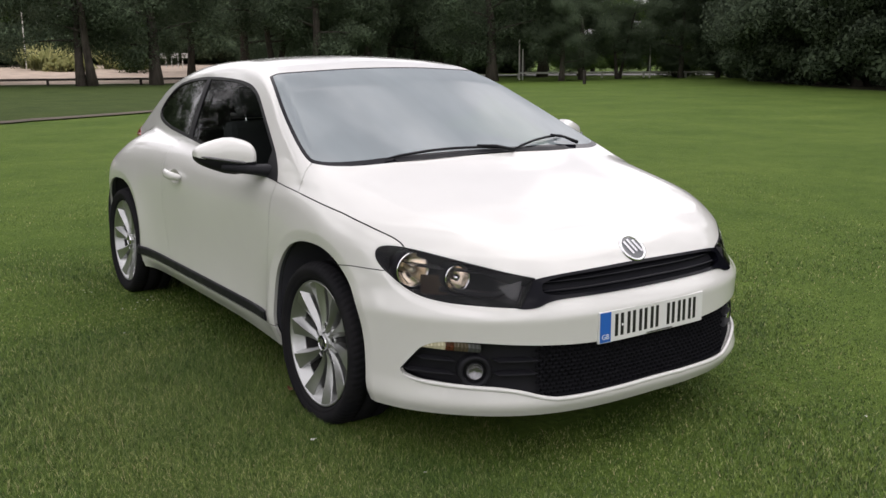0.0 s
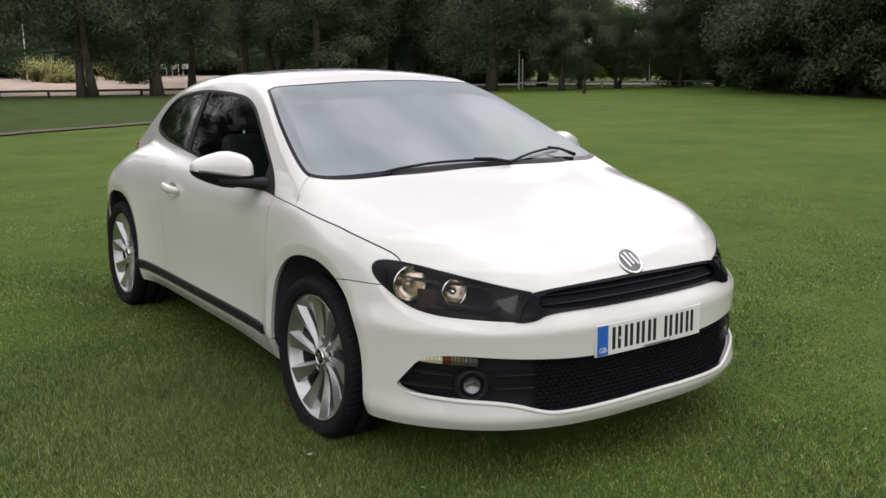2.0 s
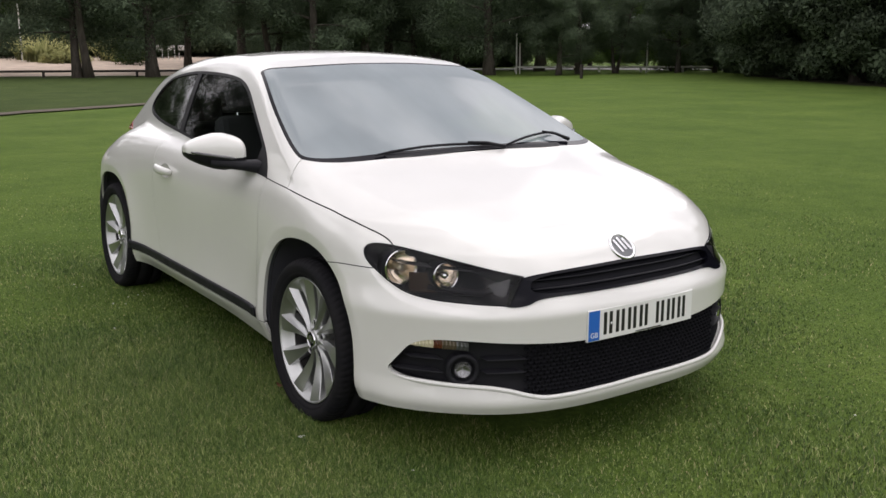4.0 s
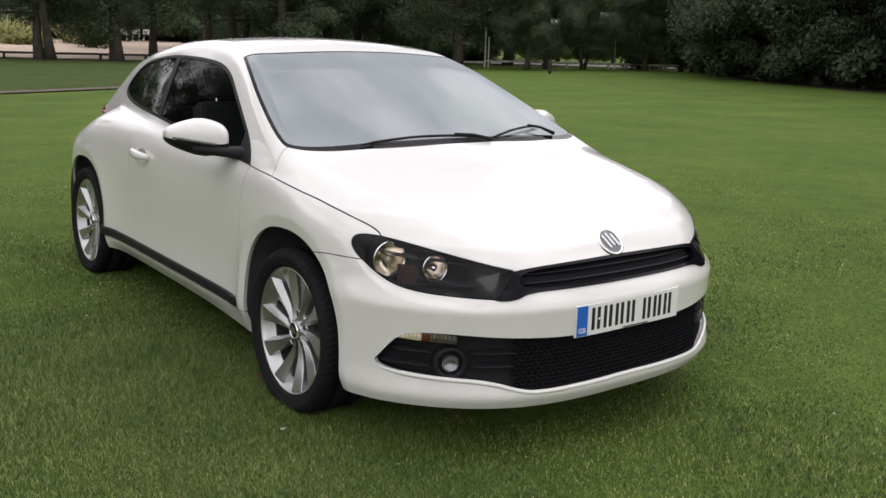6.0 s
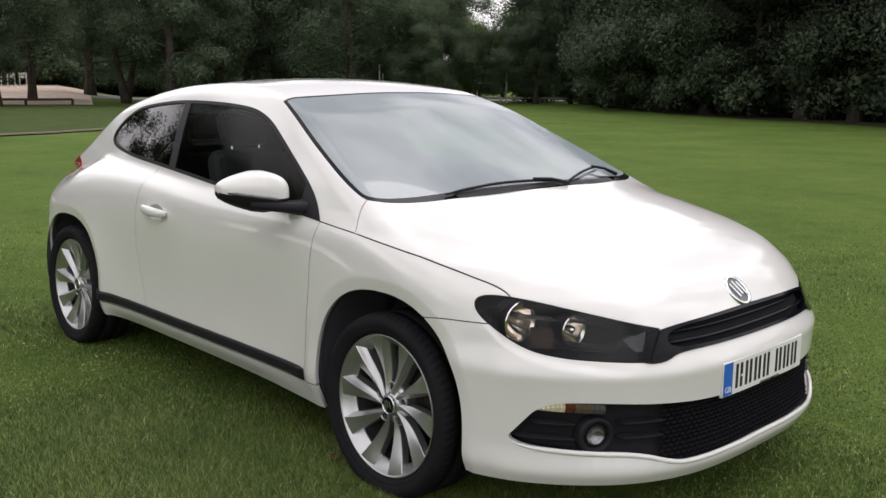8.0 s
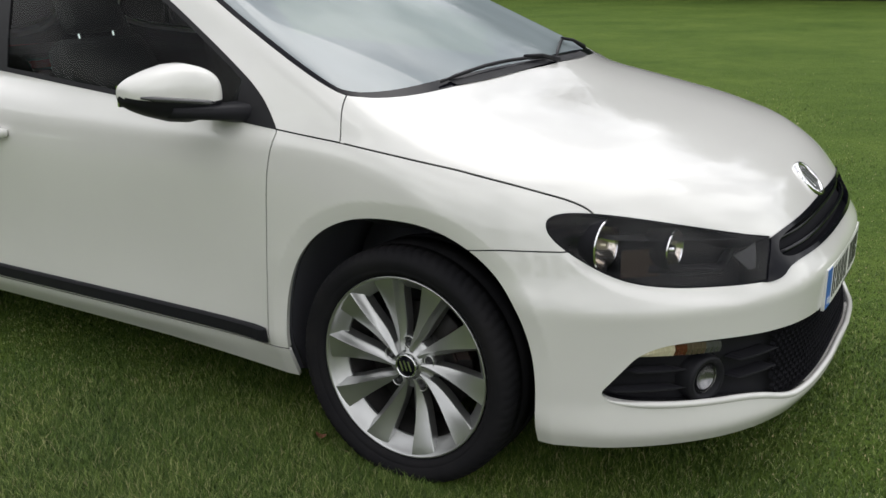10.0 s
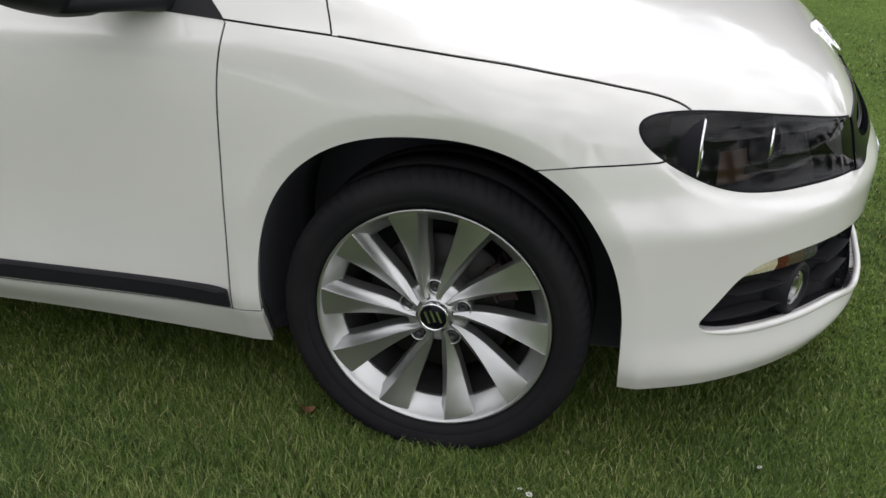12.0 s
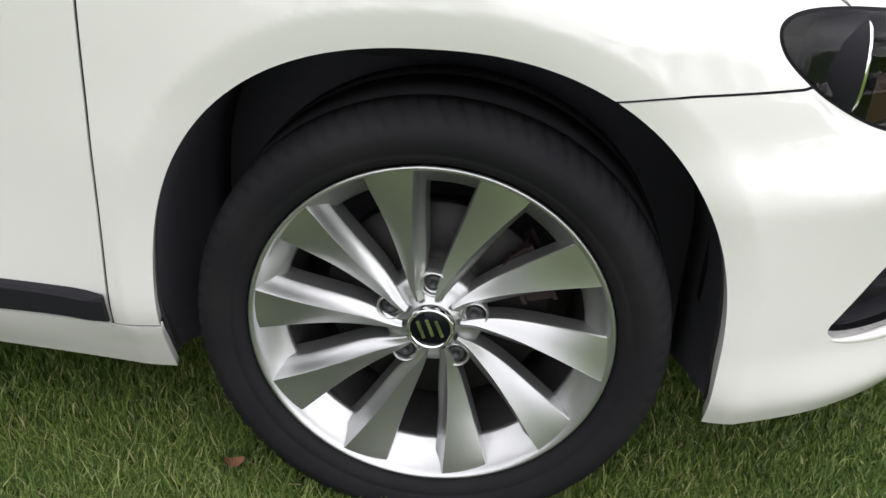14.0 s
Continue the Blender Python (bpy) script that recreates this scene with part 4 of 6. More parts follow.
# bonnet, door, wing, bumper and the joints between them
skin.seam("joint", bonnet_f, 0.0019, lambda p: (p[:, 0] > 1.0) & (p[:, 2] > 0.7))
skin.region("bonnet", bonnet_f, lambda p: (p[:, 0] > 1.0) & (p[:, 2] > 0.6))
skin.seam("joint", lambda p: p[:, 2] - bonnet_line(p[:, 0]), 0.0019, lambda p: (p[:, 0] > 0.89) & (p[:, 0] < 1.13) & (p[:, 2] > 0.7))
skin.seam("joint", lambda p: p[:, 0] - door_line(p[:, 2]), 0.0020, lambda p: (p[:, 2] > 0.294) & (p[:, 2] < 0.884) & (np.abs(p[:, 1]) > 0.5))
skin.seam("joint", lambda p: p[:, 2] - 0.294, 0.0025, lambda p: (p[:, 0] > -0.93) & (p[:, 0] < 0.96) & (np.abs(p[:, 1]) > 0.5))
skin.seam("joint", lambda p: p[:, 2] - bumper_line(p[:, 0]), 0.0017, lambda p: (p[:, 0] > 1.46) & (p[:, 0] < 1.74) & (p[:, 2] > 0.6) & (np.abs(p[:, 1]) > 0.7))
door_rear = lambda p: p[:, 0] + 0.52 - 0.55 * np.maximum(0.66 - p[:, 2], 0) ** 1.5
skin.seam("joint", door_rear, 0.0018, lambda p: (p[:, 2] > 0.294) & (p[:, 2] < 0.985) & (np.abs(p[:, 1]) > 0.5) & (p[:, 0] < 0))
skin.region("door_skin", lambda p: np.maximum.reduce([p[:, 0] - door_line(p[:, 2]), -door_rear(p), 0.294 - p[:, 2]]), lambda p: (p[:, 2] < 1.0) & (np.abs(p[:, 1]) > 0.5))
skin.region("sill", lambda p: np.maximum.reduce([p[:, 2] - 0.294, p[:, 0] - 0.97, -0.95 - p[:, 0]]), lambda p: np.abs(p[:, 1]) > 0.5)
skin.region("bumper", lambda p: np.maximum(p[:, 2] - bumper_line(p[:, 0]), 1.45 - p[:, 0]), lambda p: p[:, 0] > 1.3)
skin.region("wing", lambda p: np.maximum(p[:, 2] - bonnet_line(p[:, 0]), 0.84 - p[:, 0]), lambda p: (p[:, 0] > 0.8) & (np.abs(p[:, 1]) > 0.4) & (p[:, 2] > 0.2))
skin.region("rear_bumper", lambda p: np.maximum(p[:, 2] - 0.62, p[:, 0] + 1.62), lambda p: p[:, 0] < -1.4)

car = thing("hatchback_car", "white three-door hatchback car parked on the lawn", "car", Matrix.Identity(4))
part("shell", panel_mesh("shell", *skin.take("panel"), PAINT, both=True), car, "white roof, pillars and rear quarters")
part("bonnet", panel_mesh("bonnet", *skin.take("bonnet"), PAINT, both=True), car)
bumper = part("front_bumper", panel_mesh("front_bumper", *skin.take("bumper"), PAINT, both=True, lip=0.02), car)
part("rear_bumper", panel_mesh("rear_bumper", *skin.take("rear_bumper"), PAINT, both=True), car)
doors = []
for left in (False, True):
    doors.append(part("door", panel_mesh("door", *skin.take("door_skin"), PAINT, left=left), car))
    part("wing", panel_mesh("wing", *skin.take("wing"), PAINT, left=left, lip=0.016), car)
    part("sill", panel_mesh("sill", *skin.take("sill"), PAINT, left=left), car)
    part("window_trim", panel_mesh("window_trim", *skin.take("window_band"), RUBBER, left=left, push=0.002, lip=0.006), car, "black window surround")
    pane = part("side_window", panel_mesh("side_window", *skin.take("door_glass"), SIDE_GLASS, left=left, push=-0.003, lip=0), car, "dark side window glass")
    pane2 = part("quarter_window", panel_mesh("quarter_window", *skin.take("quarter_glass"), TINT_GLASS, left=left, push=-0.003, lip=0), car, "tinted rear quarter glass")
    pane.visible_shadow = pane2.visible_shadow = False
    part("tail_light", panel_mesh("tail_light", *skin.take("tail_lens"), RED, left=left, push=0.003), car, "red tail light")
for left in (False, True):
    part("joint_gap", panel_mesh("joint_gap", *skin.take("joint"), DARK, left=left, push=-0.003, lip=0), car, "dark gaps between the panels")
part("windscreen_band", panel_mesh("windscreen_band", *skin.take("screen_band"), GLOSS, both=True, push=-0.001, lip=0.004), car, "black edge of the windscreen")
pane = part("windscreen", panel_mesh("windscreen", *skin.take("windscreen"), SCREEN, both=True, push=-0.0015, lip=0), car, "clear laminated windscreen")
pane.visible_shadow = False
part("rear_window", panel_mesh("rear_window", *skin.take("backlight"), TINT_GLASS, both=True, push=-0.002, lip=0), car)
part("grille", panel_mesh("grille", *skin.take("grille_frame"), GLOSS, both=True, push=0.004, lip=0.04), car, "gloss black grille surround")
part("grille_slot", panel_mesh("grille_slot", *skin.take("grille_slot"), DARK, both=True, push=-0.024, lip=0), car, "dark grille opening")
part("air_intake", panel_mesh("air_intake", *skin.take("intake"), PLASTIC, both=True, push=-0.045, lip=-0.045), car, "black lower air intake")
for left in (False, True):
    part("headlight_seal", panel_mesh("headlight_seal", *skin.take("lamp_band"), DARK, left=left, push=-0.001, lip=0.03), car)


# ---- inner shell: keeps daylight out of the body and gives the cabin its lining
def inner_liner():
    keep = np.isin(skin.tag, [skin.names.index(s) for s in ("panel", "door_skin", "sill", "wing", "joint", "bonnet", "bumper", "rear_bumper")])
    mid = skin.mids()
    keep &= (mid[:, 0] < 1.95)
    f = skin.f[keep]
    used, inv = np.unique(f, return_inverse=True)
    return skin.v[used], inv.reshape(-1, 3)


part("cabin_lining", panel_mesh("cabin_lining", *inner_liner(), LINER, both=True, push=-0.035, lip=0), car, "dark grey cabin lining")


# ---------------------------------------------------------------- wheels, on axles along y; the face looks to -y
def wheel_meshes():
    out = {}
    # tyre with sipes cut into its shoulders
    prof = [(0.238, 0.074), (0.2440, 0.086), (0.2468, 0.0930), (0.2520, 0.0990), (0.262, 0.1085), (0.2635, 0.1075), (0.266, 0.1095), (0.285, 0.1150), (0.294, 0.1130), (0.306, 0.106),
            (0.312, 0.096), (0.3155, 0.084), (0.3170, 0.070), (0.3175, 0.046), (0.3110, 0.045), (0.3110, 0.037), (0.3175, 0.036)]
    prof = prof + [(r, -h) for r, h in prof[::-1]]
    segs, p = 456, np.array(prof)
    a = np.linspace(0, 2 * np.pi, segs, endpoint=False)
    r, h = np.repeat(p[:, :1], segs, 1), np.repeat(p[:, 1:], segs, 1)
    dip = np.where(np.arange(segs) % 6 == 0, 1.0, 0.0)
    for row, (rr_, hh_) in enumerate(prof):
        if 0.304 < rr_ and abs(hh_) > 0.068:
            r[row] -= 0.0045 * np.roll(dip, int(row * 1.0))
    v = np.stack([r * np.cos(a), -h, r * np.sin(a)], -1).reshape(-1, 3)
    out["tyre"] = mesh_from("tyre", v, ring_faces(len(prof), segs), TYRE, True)
    # rim: lip and the sloping flange inside it, then the barrel behind, shade put into its colour
    prof = [(0.236, 0.080), (0.2425, 0.088), (0.2446, 0.0935), (0.2436, 0.0965), (0.2405, 0.0968), (0.2375, 0.0935), (0.2350, 0.0880), (0.2290, 0.0780), (0.2180, 0.0640), (0.2075, 0.0525), (0.2050, 0.0480), (0.2062, 0.0440), (0.2120, 0.0415)]
    v, f = lathe([(r_, -h_) for r_, h_ in prof], 120)
    out["rim"] = mesh_from("rim", v, f, ALLOY, True)
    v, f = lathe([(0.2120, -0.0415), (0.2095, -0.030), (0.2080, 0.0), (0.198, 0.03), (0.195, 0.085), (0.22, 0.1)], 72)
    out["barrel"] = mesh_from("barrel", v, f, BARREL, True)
    # one swept blade of a spoke: a sharp ridge, a broad twisted face on one side of it and a hollow flank falling away on the other
    rows = np.linspace(0.040, 0.2375, 40)
    at = (0.040, 0.055, 0.08, 0.11, 0.15, 0.19, 0.2375)
    curve = lambda q: table(at, q, 0.012)(rows)
    ridge = curve((29.0, 24.0, 17.0, 14.0, 10.8, 8.6, 6.4))
    face = curve((32.0, 31.0, 28.0, 25.5, 23.4, 22.6, 22.2))
    edge = curve((19.0, 13.0, 8.0, 6.2, 5.6, 4.8, 3.0))
    top = curve((0.0690, 0.0660, 0.0655, 0.0690, 0.0770, 0.0855, 0.0940))
    drop = curve((0.003, 0.006, 0.011, 0.016, 0.021, 0.024, 0.025))
    twist = curve((0.001, 0.003, 0.0075, 0.0120, 0.0145, 0.0125, 0.0065))
    v, f = [], []
    for r_, a0, a1, a2, h_, dr, tw in zip(rows, ridge, face, edge, top, drop, twist):
        for off, hh in ((a2 - 1.2, h_ - dr - 0.030), (a2 - 0.3, h_ - dr - 0.003), (a2 + 0.2, h_ - dr), (a2 * 0.66 + a0 * 0.34, h_ - dr * 0.80), (a2 * 0.30 + a0 * 0.70, h_ - dr * 0.42), (a0 - 0.5, h_ - dr * 0.10 - 0.0006), (a0, h_),
                        (a0 + 0.5, h_ - 0.0006), (a0 * 0.5 + a1 * 0.5, h_ - tw * 0.42), (a1 - 0.5, h_ - tw * 0.94), (a1, h_ - tw), (a1 + 0.35, h_ - tw - 0.0022), (a1 + 0.2, h_ - tw - 0.030)):
            ang = math.radians(90 + off)
            v.append((r_ * math.cos(ang), -hh, r_ * math.sin(ang)))
    k = 13
    for i in range(len(rows) - 1):
        for j in range(k - 1):
            f.append((i * k + j, i * k + j + 1, (i + 1) * k + j + 1, (i + 1) * k + j))
    spoke = mesh_from("spoke", v, f, ALLOY, True)
    cut = np.zeros(len(spoke.edges), bool)
    for n_, e_ in enumerate(spoke.edges):
        p_, q_ = sorted(e_.vertices)
        if q_ - p_ == k and p_ % k in (1, 6, 10, 11):
            cut[n_] = True
    spoke.attributes.new("sharp_edge", "BOOLEAN", "EDGE").data.foreach_set("value", cut)
    out["spoke"] = spoke
    # hub: dished centre with five bolt wells
    prof = [(0.010, 0.066), (0.033, 0.066), (0.035, 0.062), (0.046, 0.056), (0.052, 0.053), (0.066, 0.050), (0.070, 0.040), (0.072, 0.0)]
    v, f = lathe([(r_, -h_) for r_, h_ in prof], 60)
    out["hub"] = mesh_from("hub", v, f, ALLOY, True)
    v, f = lathe([(0.0001, -0.0775), (0.0265, -0.0765), (0.0285, -0.0745), (0.030, -0.066)], 40)
    out["cap"] = mesh_from("centre_cap", v, f, GLOSS, True)
    v, f = lathe([(0.0270, -0.0760), (0.0280, -0.0785), (0.0300, -0.0790), (0.0318, -0.0770), (0.0325, -0.066)], 40)
    out["ring"] = mesh_from("cap_ring", v, f, CHROME, True)
    pieces = []
    for x0, z0, x1, z1 in ((-0.018, 0.012, -0.008, -0.014), (-0.006, 0.016, 0.004, -0.010), (0.007, 0.015, 0.017, -0.010)):
        d = Vector((x1 - x0, 0, z1 - z0)).normalized()
        s = Vector((-d.z, 0, d.x)) * 0.0024
        c = [Vector((x0, -0.0772, z0)) + s, Vector((x0, -0.0772, z0)) - s, Vector((x1, -0.0772, z1)) - s, Vector((x1, -0.0772, z1)) + s]
        up = Vector((0, -0.0016, 0))
        pieces.append(([*c, *[q + up for q in c]], [(0, 1, 2, 3), (7, 6, 5, 4), (0, 4, 5, 1), (1, 5, 6, 2), (2, 6, 7, 3), (3, 7, 4, 0)]))
    out["emblem"] = mesh_from("emblem", *join(*pieces), CHROME)
    v, f = lathe([(0.0195, -0.050), (0.0188, -0.0605), (0.0176, -0.0625), (0.0162, -0.0615), (0.0150, -0.058), (0.0146, -0.040)], 28)
    out["well"] = mesh_from("bolt_well", v, f, ALLOY, True)
    v, f = lathe([(0.0001, -0.0600), (0.0050, -0.0600), (0.0056, -0.0630), (0.0100, -0.0630), (0.0125, -0.0600), (0.0138, -0.045)], 12)
    out["bolt"] = mesh_from("wheel_bolt", v, f, BOLT_STEEL)
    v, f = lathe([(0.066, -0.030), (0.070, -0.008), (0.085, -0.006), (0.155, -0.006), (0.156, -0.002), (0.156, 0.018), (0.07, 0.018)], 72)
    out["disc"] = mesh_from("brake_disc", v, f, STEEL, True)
    bm = bmesh.new()
    bmesh.ops.create_cube(bm, size=1)
    for q in bm.verts:
        ang = math.radians(28 + 26 * q.co.x)
        rad = 0.128 + 0.036 * (0.5 + q.co.z)
        q.co = Vector((rad * math.cos(ang), -0.028 if q.co.y < 0 else 0.02, rad * math.sin(ang)))
    bmesh.ops.bevel(bm, geom=bm.edges[:], offset=0.006, segments=2, affect="EDGES")
    out["caliper"] = bm_mesh("caliper", bm, CALIPER, False)
    return out


WHEEL = wheel_meshes()


def wheel(x, y, facing, label):
    """A wheel under the car; facing 0 looks to the right side, 180 to the left."""
    w = part("wheel", WHEEL["tyre"], car, label, pose(x, y, HUB_Z, -2.2, 0, facing))
    w.name = "wheel"
    part("rim", WHEEL["rim"], w)
    part("barrel", WHEEL["barrel"], w, "inner barrel, darkened as shade")
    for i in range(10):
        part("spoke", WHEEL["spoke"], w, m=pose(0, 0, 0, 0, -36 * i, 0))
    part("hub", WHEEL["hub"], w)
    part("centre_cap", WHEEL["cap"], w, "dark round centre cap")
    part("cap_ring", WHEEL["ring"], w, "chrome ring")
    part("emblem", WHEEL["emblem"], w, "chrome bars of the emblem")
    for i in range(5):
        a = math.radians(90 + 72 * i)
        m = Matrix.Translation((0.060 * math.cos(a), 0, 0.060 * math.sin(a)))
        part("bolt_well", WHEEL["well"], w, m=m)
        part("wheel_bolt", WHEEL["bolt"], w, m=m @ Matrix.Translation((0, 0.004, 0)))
    part("brake_disc", WHEEL["disc"], w, "steel brake disc, darkened as shade")
    part("caliper", WHEEL["caliper"], w, "dull red brake caliper")


AXLE_Y = 0.777
wheel(AXLE, -AXLE_Y, 0, "black tyre on a silver ten-spoke alloy wheel")
wheel(-AXLE, -AXLE_Y, 0, "black tyre on a silver ten-spoke alloy wheel")
wheel(AXLE, AXLE_Y, 180, "black tyre on a silver ten-spoke alloy wheel")
wheel(-AXLE, AXLE_Y, 180, "black tyre on a silver ten-spoke alloy wheel")


# ---- wheel housings and floor pan
def housing(cx, sign):
    ang = np.radians(np.linspace(-42, 222, 40))
    v = []
    for a_ in ang:
        c, s = math.cos(a_), math.sin(a_)
        rx, rz, p_ = arch_size(cx, c > 0)
        k = (abs(c) ** p_ + abs(max(s, 0) + max(-s, 0) * 0.15) ** p_) ** (-1 / p_)
        for y_, g, low in ((0.872, 0.004, 0.214), (0.845, 0.012, 0.20), (0.60, 0.02, 0.10), (0.56, 0.0, 0.10)):
            y_ -= 0.045 * min(1.0, max(0.0, -s * 2.5)) * (y_ > 0.8)
            v.append((cx + ARCH_X + (rx + g) * k * c, sign * y_, max(ARCH_Z + (rz + g) * k * s, low)))
    f = [(i * 4 + j, i * 4 + j + 1, (i + 1) * 4 + j + 1, (i + 1) * 4 + j) for i in range(39) for j in range(3)]
    f.append(tuple(i * 4 + 3 for i in range(40)))
    return mesh_from("wheel_housing", v, f, ARCH, True)


for cx in (AXLE, -AXLE):
    for sign in (-1, 1):
        part("wheel_housing", housing(cx, sign), car, "black plastic wheel arch liner")
part("floor_pan", box("floor_pan", (3.9, 1.08, 0.05), DARK, 0.01, 1, pose(0.05, 0, 0.235)), car, "dark underbody")
part("floor_side", box("floor_side", (1.80, 1.62, 0.05), DARK, 0.01, 1, pose(0, 0, 0.237)), car)
part("axle_beam", box("axle_beam", (0.12, 1.40, 0.08), DARK, 0.01, 1, pose(AXLE, 0, 0.32)), car)
part("axle_beam", box("axle_beam", (0.12, 1.40, 0.08), DARK, 0.01, 1, pose(-AXLE, 0, 0.32)), car)
# closing plates behind the bumper keep daylight out of the nose and tail
part("nose_bulkhead", box("nose_bulkhead", (0.03, 1.5, 0.42), DARK, 0.0, 1, pose(1.70, 0, 0.45)), car)
part("engine_tray", box("engine_tray", (0.4, 1.05, 0.02), DARK, 0.0, 1, pose(1.70, 0, 0.235)), car)


# ---- rub strip along the doors
def rub_strip(sign):
    xs = np.linspace(-0.945, 0.862, 70)
    v = []
    for x_ in xs:
        for z_, o in ((0.3025, -0.004), (0.3045, 0.0085), (0.309, 0.0115), (0.340, 0.0105), (0.3455, 0.007), (0.3475, -0.004)):
            end = min(1.0, (x_ + 0.955) / 0.05, (0.867 - x_) / 0.012)
            y_ = float(flank(z_) + flare(np.array(x_), np.array(z_)))
            v.append((x_, sign * (y_ + o * max(end, 0.25)), z_))
    f = [(i * 6 + j, i * 6 + j + 1, (i + 1) * 6 + j + 1, (i + 1) * 6 + j) for i in range(len(xs) - 1) for j in range(5)]
    n = len(xs) - 1
    f += [(0, 1, 2, 3, 4, 5), tuple(n * 6 + j for j in range(6))]
    me = mesh_from("rub_strip", v, f, PLASTIC, False)
    return me


for d, sign in zip(doors, (-1, 1)):
    part("rub_strip", rub_strip(sign), d, "black plastic rub strip")

# ---- door handles
for d, sign in zip(doors, (-1, 1)):
    pts, rad = [], []
    for i in range(11):
        q = i / 10
        pts.append((-0.428 + 0.214 * q, sign * (0.866 + 0.030 * math.sin(math.pi * q) ** 0.6), 0.812 - 0.010 * q))
        rad.append(0.009 + 0.009 * math.sin(math.pi * q) ** 0.5)
    v, f = tube(pts, rad, 12)
    v = [(p[0], p[1], 0.807 + (p[2] - 0.807) * 1.25) for p in v]
    part("door_handle", mesh_from("door_handle", v, f, PAINT, True), d, "white pull handle")
    cv, cf = skin.take("handle_cup")
    deep = np.clip(-cup_f(cv) / 0.03, 0, 1) ** 0.7
    cv = cv - skin_normals(cv) * (0.024 * deep)[:, None]
    a_, b_, c_ = (cv[cf[:, k]] for k in range(3))
    wrong = np.cross(b_ - a_, c_ - a_)[:, 1] > 0
    cf[wrong] = cf[wrong][:, ::-1]
    if sign > 0:
        cv, cf = cv * (1, -1, 1), cf[:, ::-1]
    part("handle_cup", mesh_from("handle_cup", cv, np.ascontiguousarray(cf), PAINT, True), d, "scooped recess")


# ---- door mirrors
def mirror_body(sign):
    ob = part("door_mirror", None, car)
    nu, nv = 40, 28
    v, tags = [], []
    for i in range(nv + 1):
        th = math.pi * i / nv
        for j in range(nu):
            ph = 2 * math.pi * j / nu
            e = 0.72
            cx_, sx_ = math.cos(ph), math.sin(ph)
            sp = lambda t: math.copysign(abs(t) ** e, t)
            sq = lambda t: math.copysign(abs(t) ** 0.50, t)
            x, z, y = sq(math.sin(th)) * sp(cx_), sq(math.sin(th)) * sp(sx_), math.copysign(abs(math.cos(th)) ** 0.55, math.cos(th))
            out = (y + 1) / 2
            hgt = 0.074 * float(np.interp(out, (0, 0.08, 0.42, 0.7, 0.9, 1.0), (0.88, 0.98, 1.12, 0.84, 0.62, 0.48)))
            dep = 0.088 * (1.0 - 0.30 * out**1.5)
            px = 0.668 - 0.080 * out + (x * dep if x > 0 else x * dep * 0.45)
            v.append((px, sign * (0.842 + 0.232 * out), 0.976 + 0.014 * out + z * hgt * (1.0 if z > 0 else 0.95)))
    f = [(i * nu + j, i * nu + (j + 1) % nu, (i + 1) * nu + (j + 1) % nu, (i + 1) * nu + j) for i in range(nv) for j in range(nu)]
    va = np.array(v)
    split = lambda q: va[list(q)][:, 2].mean() > 0.958 + 0.028 * (abs(va[list(q)][:, 1].mean()) - 0.842) / 0.232
    part("mirror_shell", mesh_from("mirror_shell", v, [q for q in f if split(q)], PAINT, True), ob, "white upper shell")
    part("mirror_base", mesh_from("mirror_base", v, [q for q in f if not split(q)], PLASTIC, True), ob, "black lower half")
    pts = [(0.751 - 0.016 * q - 0.085 * q**2.2, sign * (0.905 + 0.155 * q), 0.960 + 0.026 * q) for q in np.linspace(0, 1, 9)]
    part("indicator_strip", mesh_from("indicator_strip", *tube(pts, [0.003] + [0.0062] * 7 + [0.003], 8), GREY_LENS, True), ob, "clear indicator strip")
    ring_ = []
    for y_, x0, x1, z0, z1 in ((0.775, 0.690, 0.805, 0.888, 0.950), (0.815, 0.680, 0.792, 0.892, 0.948), (0.865, 0.655, 0.770, 0.905, 0.950), (0.93, 0.625, 0.735, 0.915, 0.952), (0.99, 0.610, 0.700, 0.925, 0.955)):
        xm, xr, zm, zr = (x0 + x1) / 2, (x1 - x0) / 2, (z0 + z1) / 2, (z1 - z0) / 2
        for a_ in np.linspace(0, 2 * np.pi, 16, endpoint=False):
            c, s = math.cos(a_), math.sin(a_)
            ring_.append((xm + xr * math.copysign(abs(c) ** 0.6, c), sign * y_, zm + zr * math.copysign(abs(s) ** 0.6, s)))
    f = [tuple(int(k) for k in q) for q in ring_faces(5, 16)] + [tuple(range(16)), tuple(range(64, 80))]
    part("mirror_arm", mesh_from("mirror_arm", ring_, f, PLASTIC, True), ob, "black arm")
    gl = [(0.588, 0.885, 0.935), (0.588, 0.885, 1.022), (0.548, 1.045, 1.010), (0.548, 1.045, 0.955)]
    gl = [(x - 0.004, sign * y, z) for x, y, z in gl]
    part("mirror_glass", mesh_from("mirror_glass", gl + [(x + 0.006, y, z) for x, y, z in gl], [(0, 1, 2, 3), (7, 6, 5, 4), (0, 4, 5, 1), (1, 5, 6, 2), (2, 6, 7, 3), (3, 7, 4, 0)], CHROME), ob, "mirror glass")


mirror_body(-1)
mirror_body(1)


def on_skin(x, y, lift=0.0):
    """The top of the skin over a place in plan."""
    z = np.linspace(1.5, 0.4, 1101)
    f_ = body_field(np.full_like(z, x), np.full_like(z, y), z)
    return float(z[np.argmax(f_ < 0)]) + lift


def face_x(y, z, back=0.0):
    """The skin's front at a height and width, set back."""
    x = np.linspace(2.3, 1.5, 801)
    f_ = body_field(x, np.full_like(x, y), np.full_like(x, z))
    return float(x[np.argmax(f_ < 0)]) - back


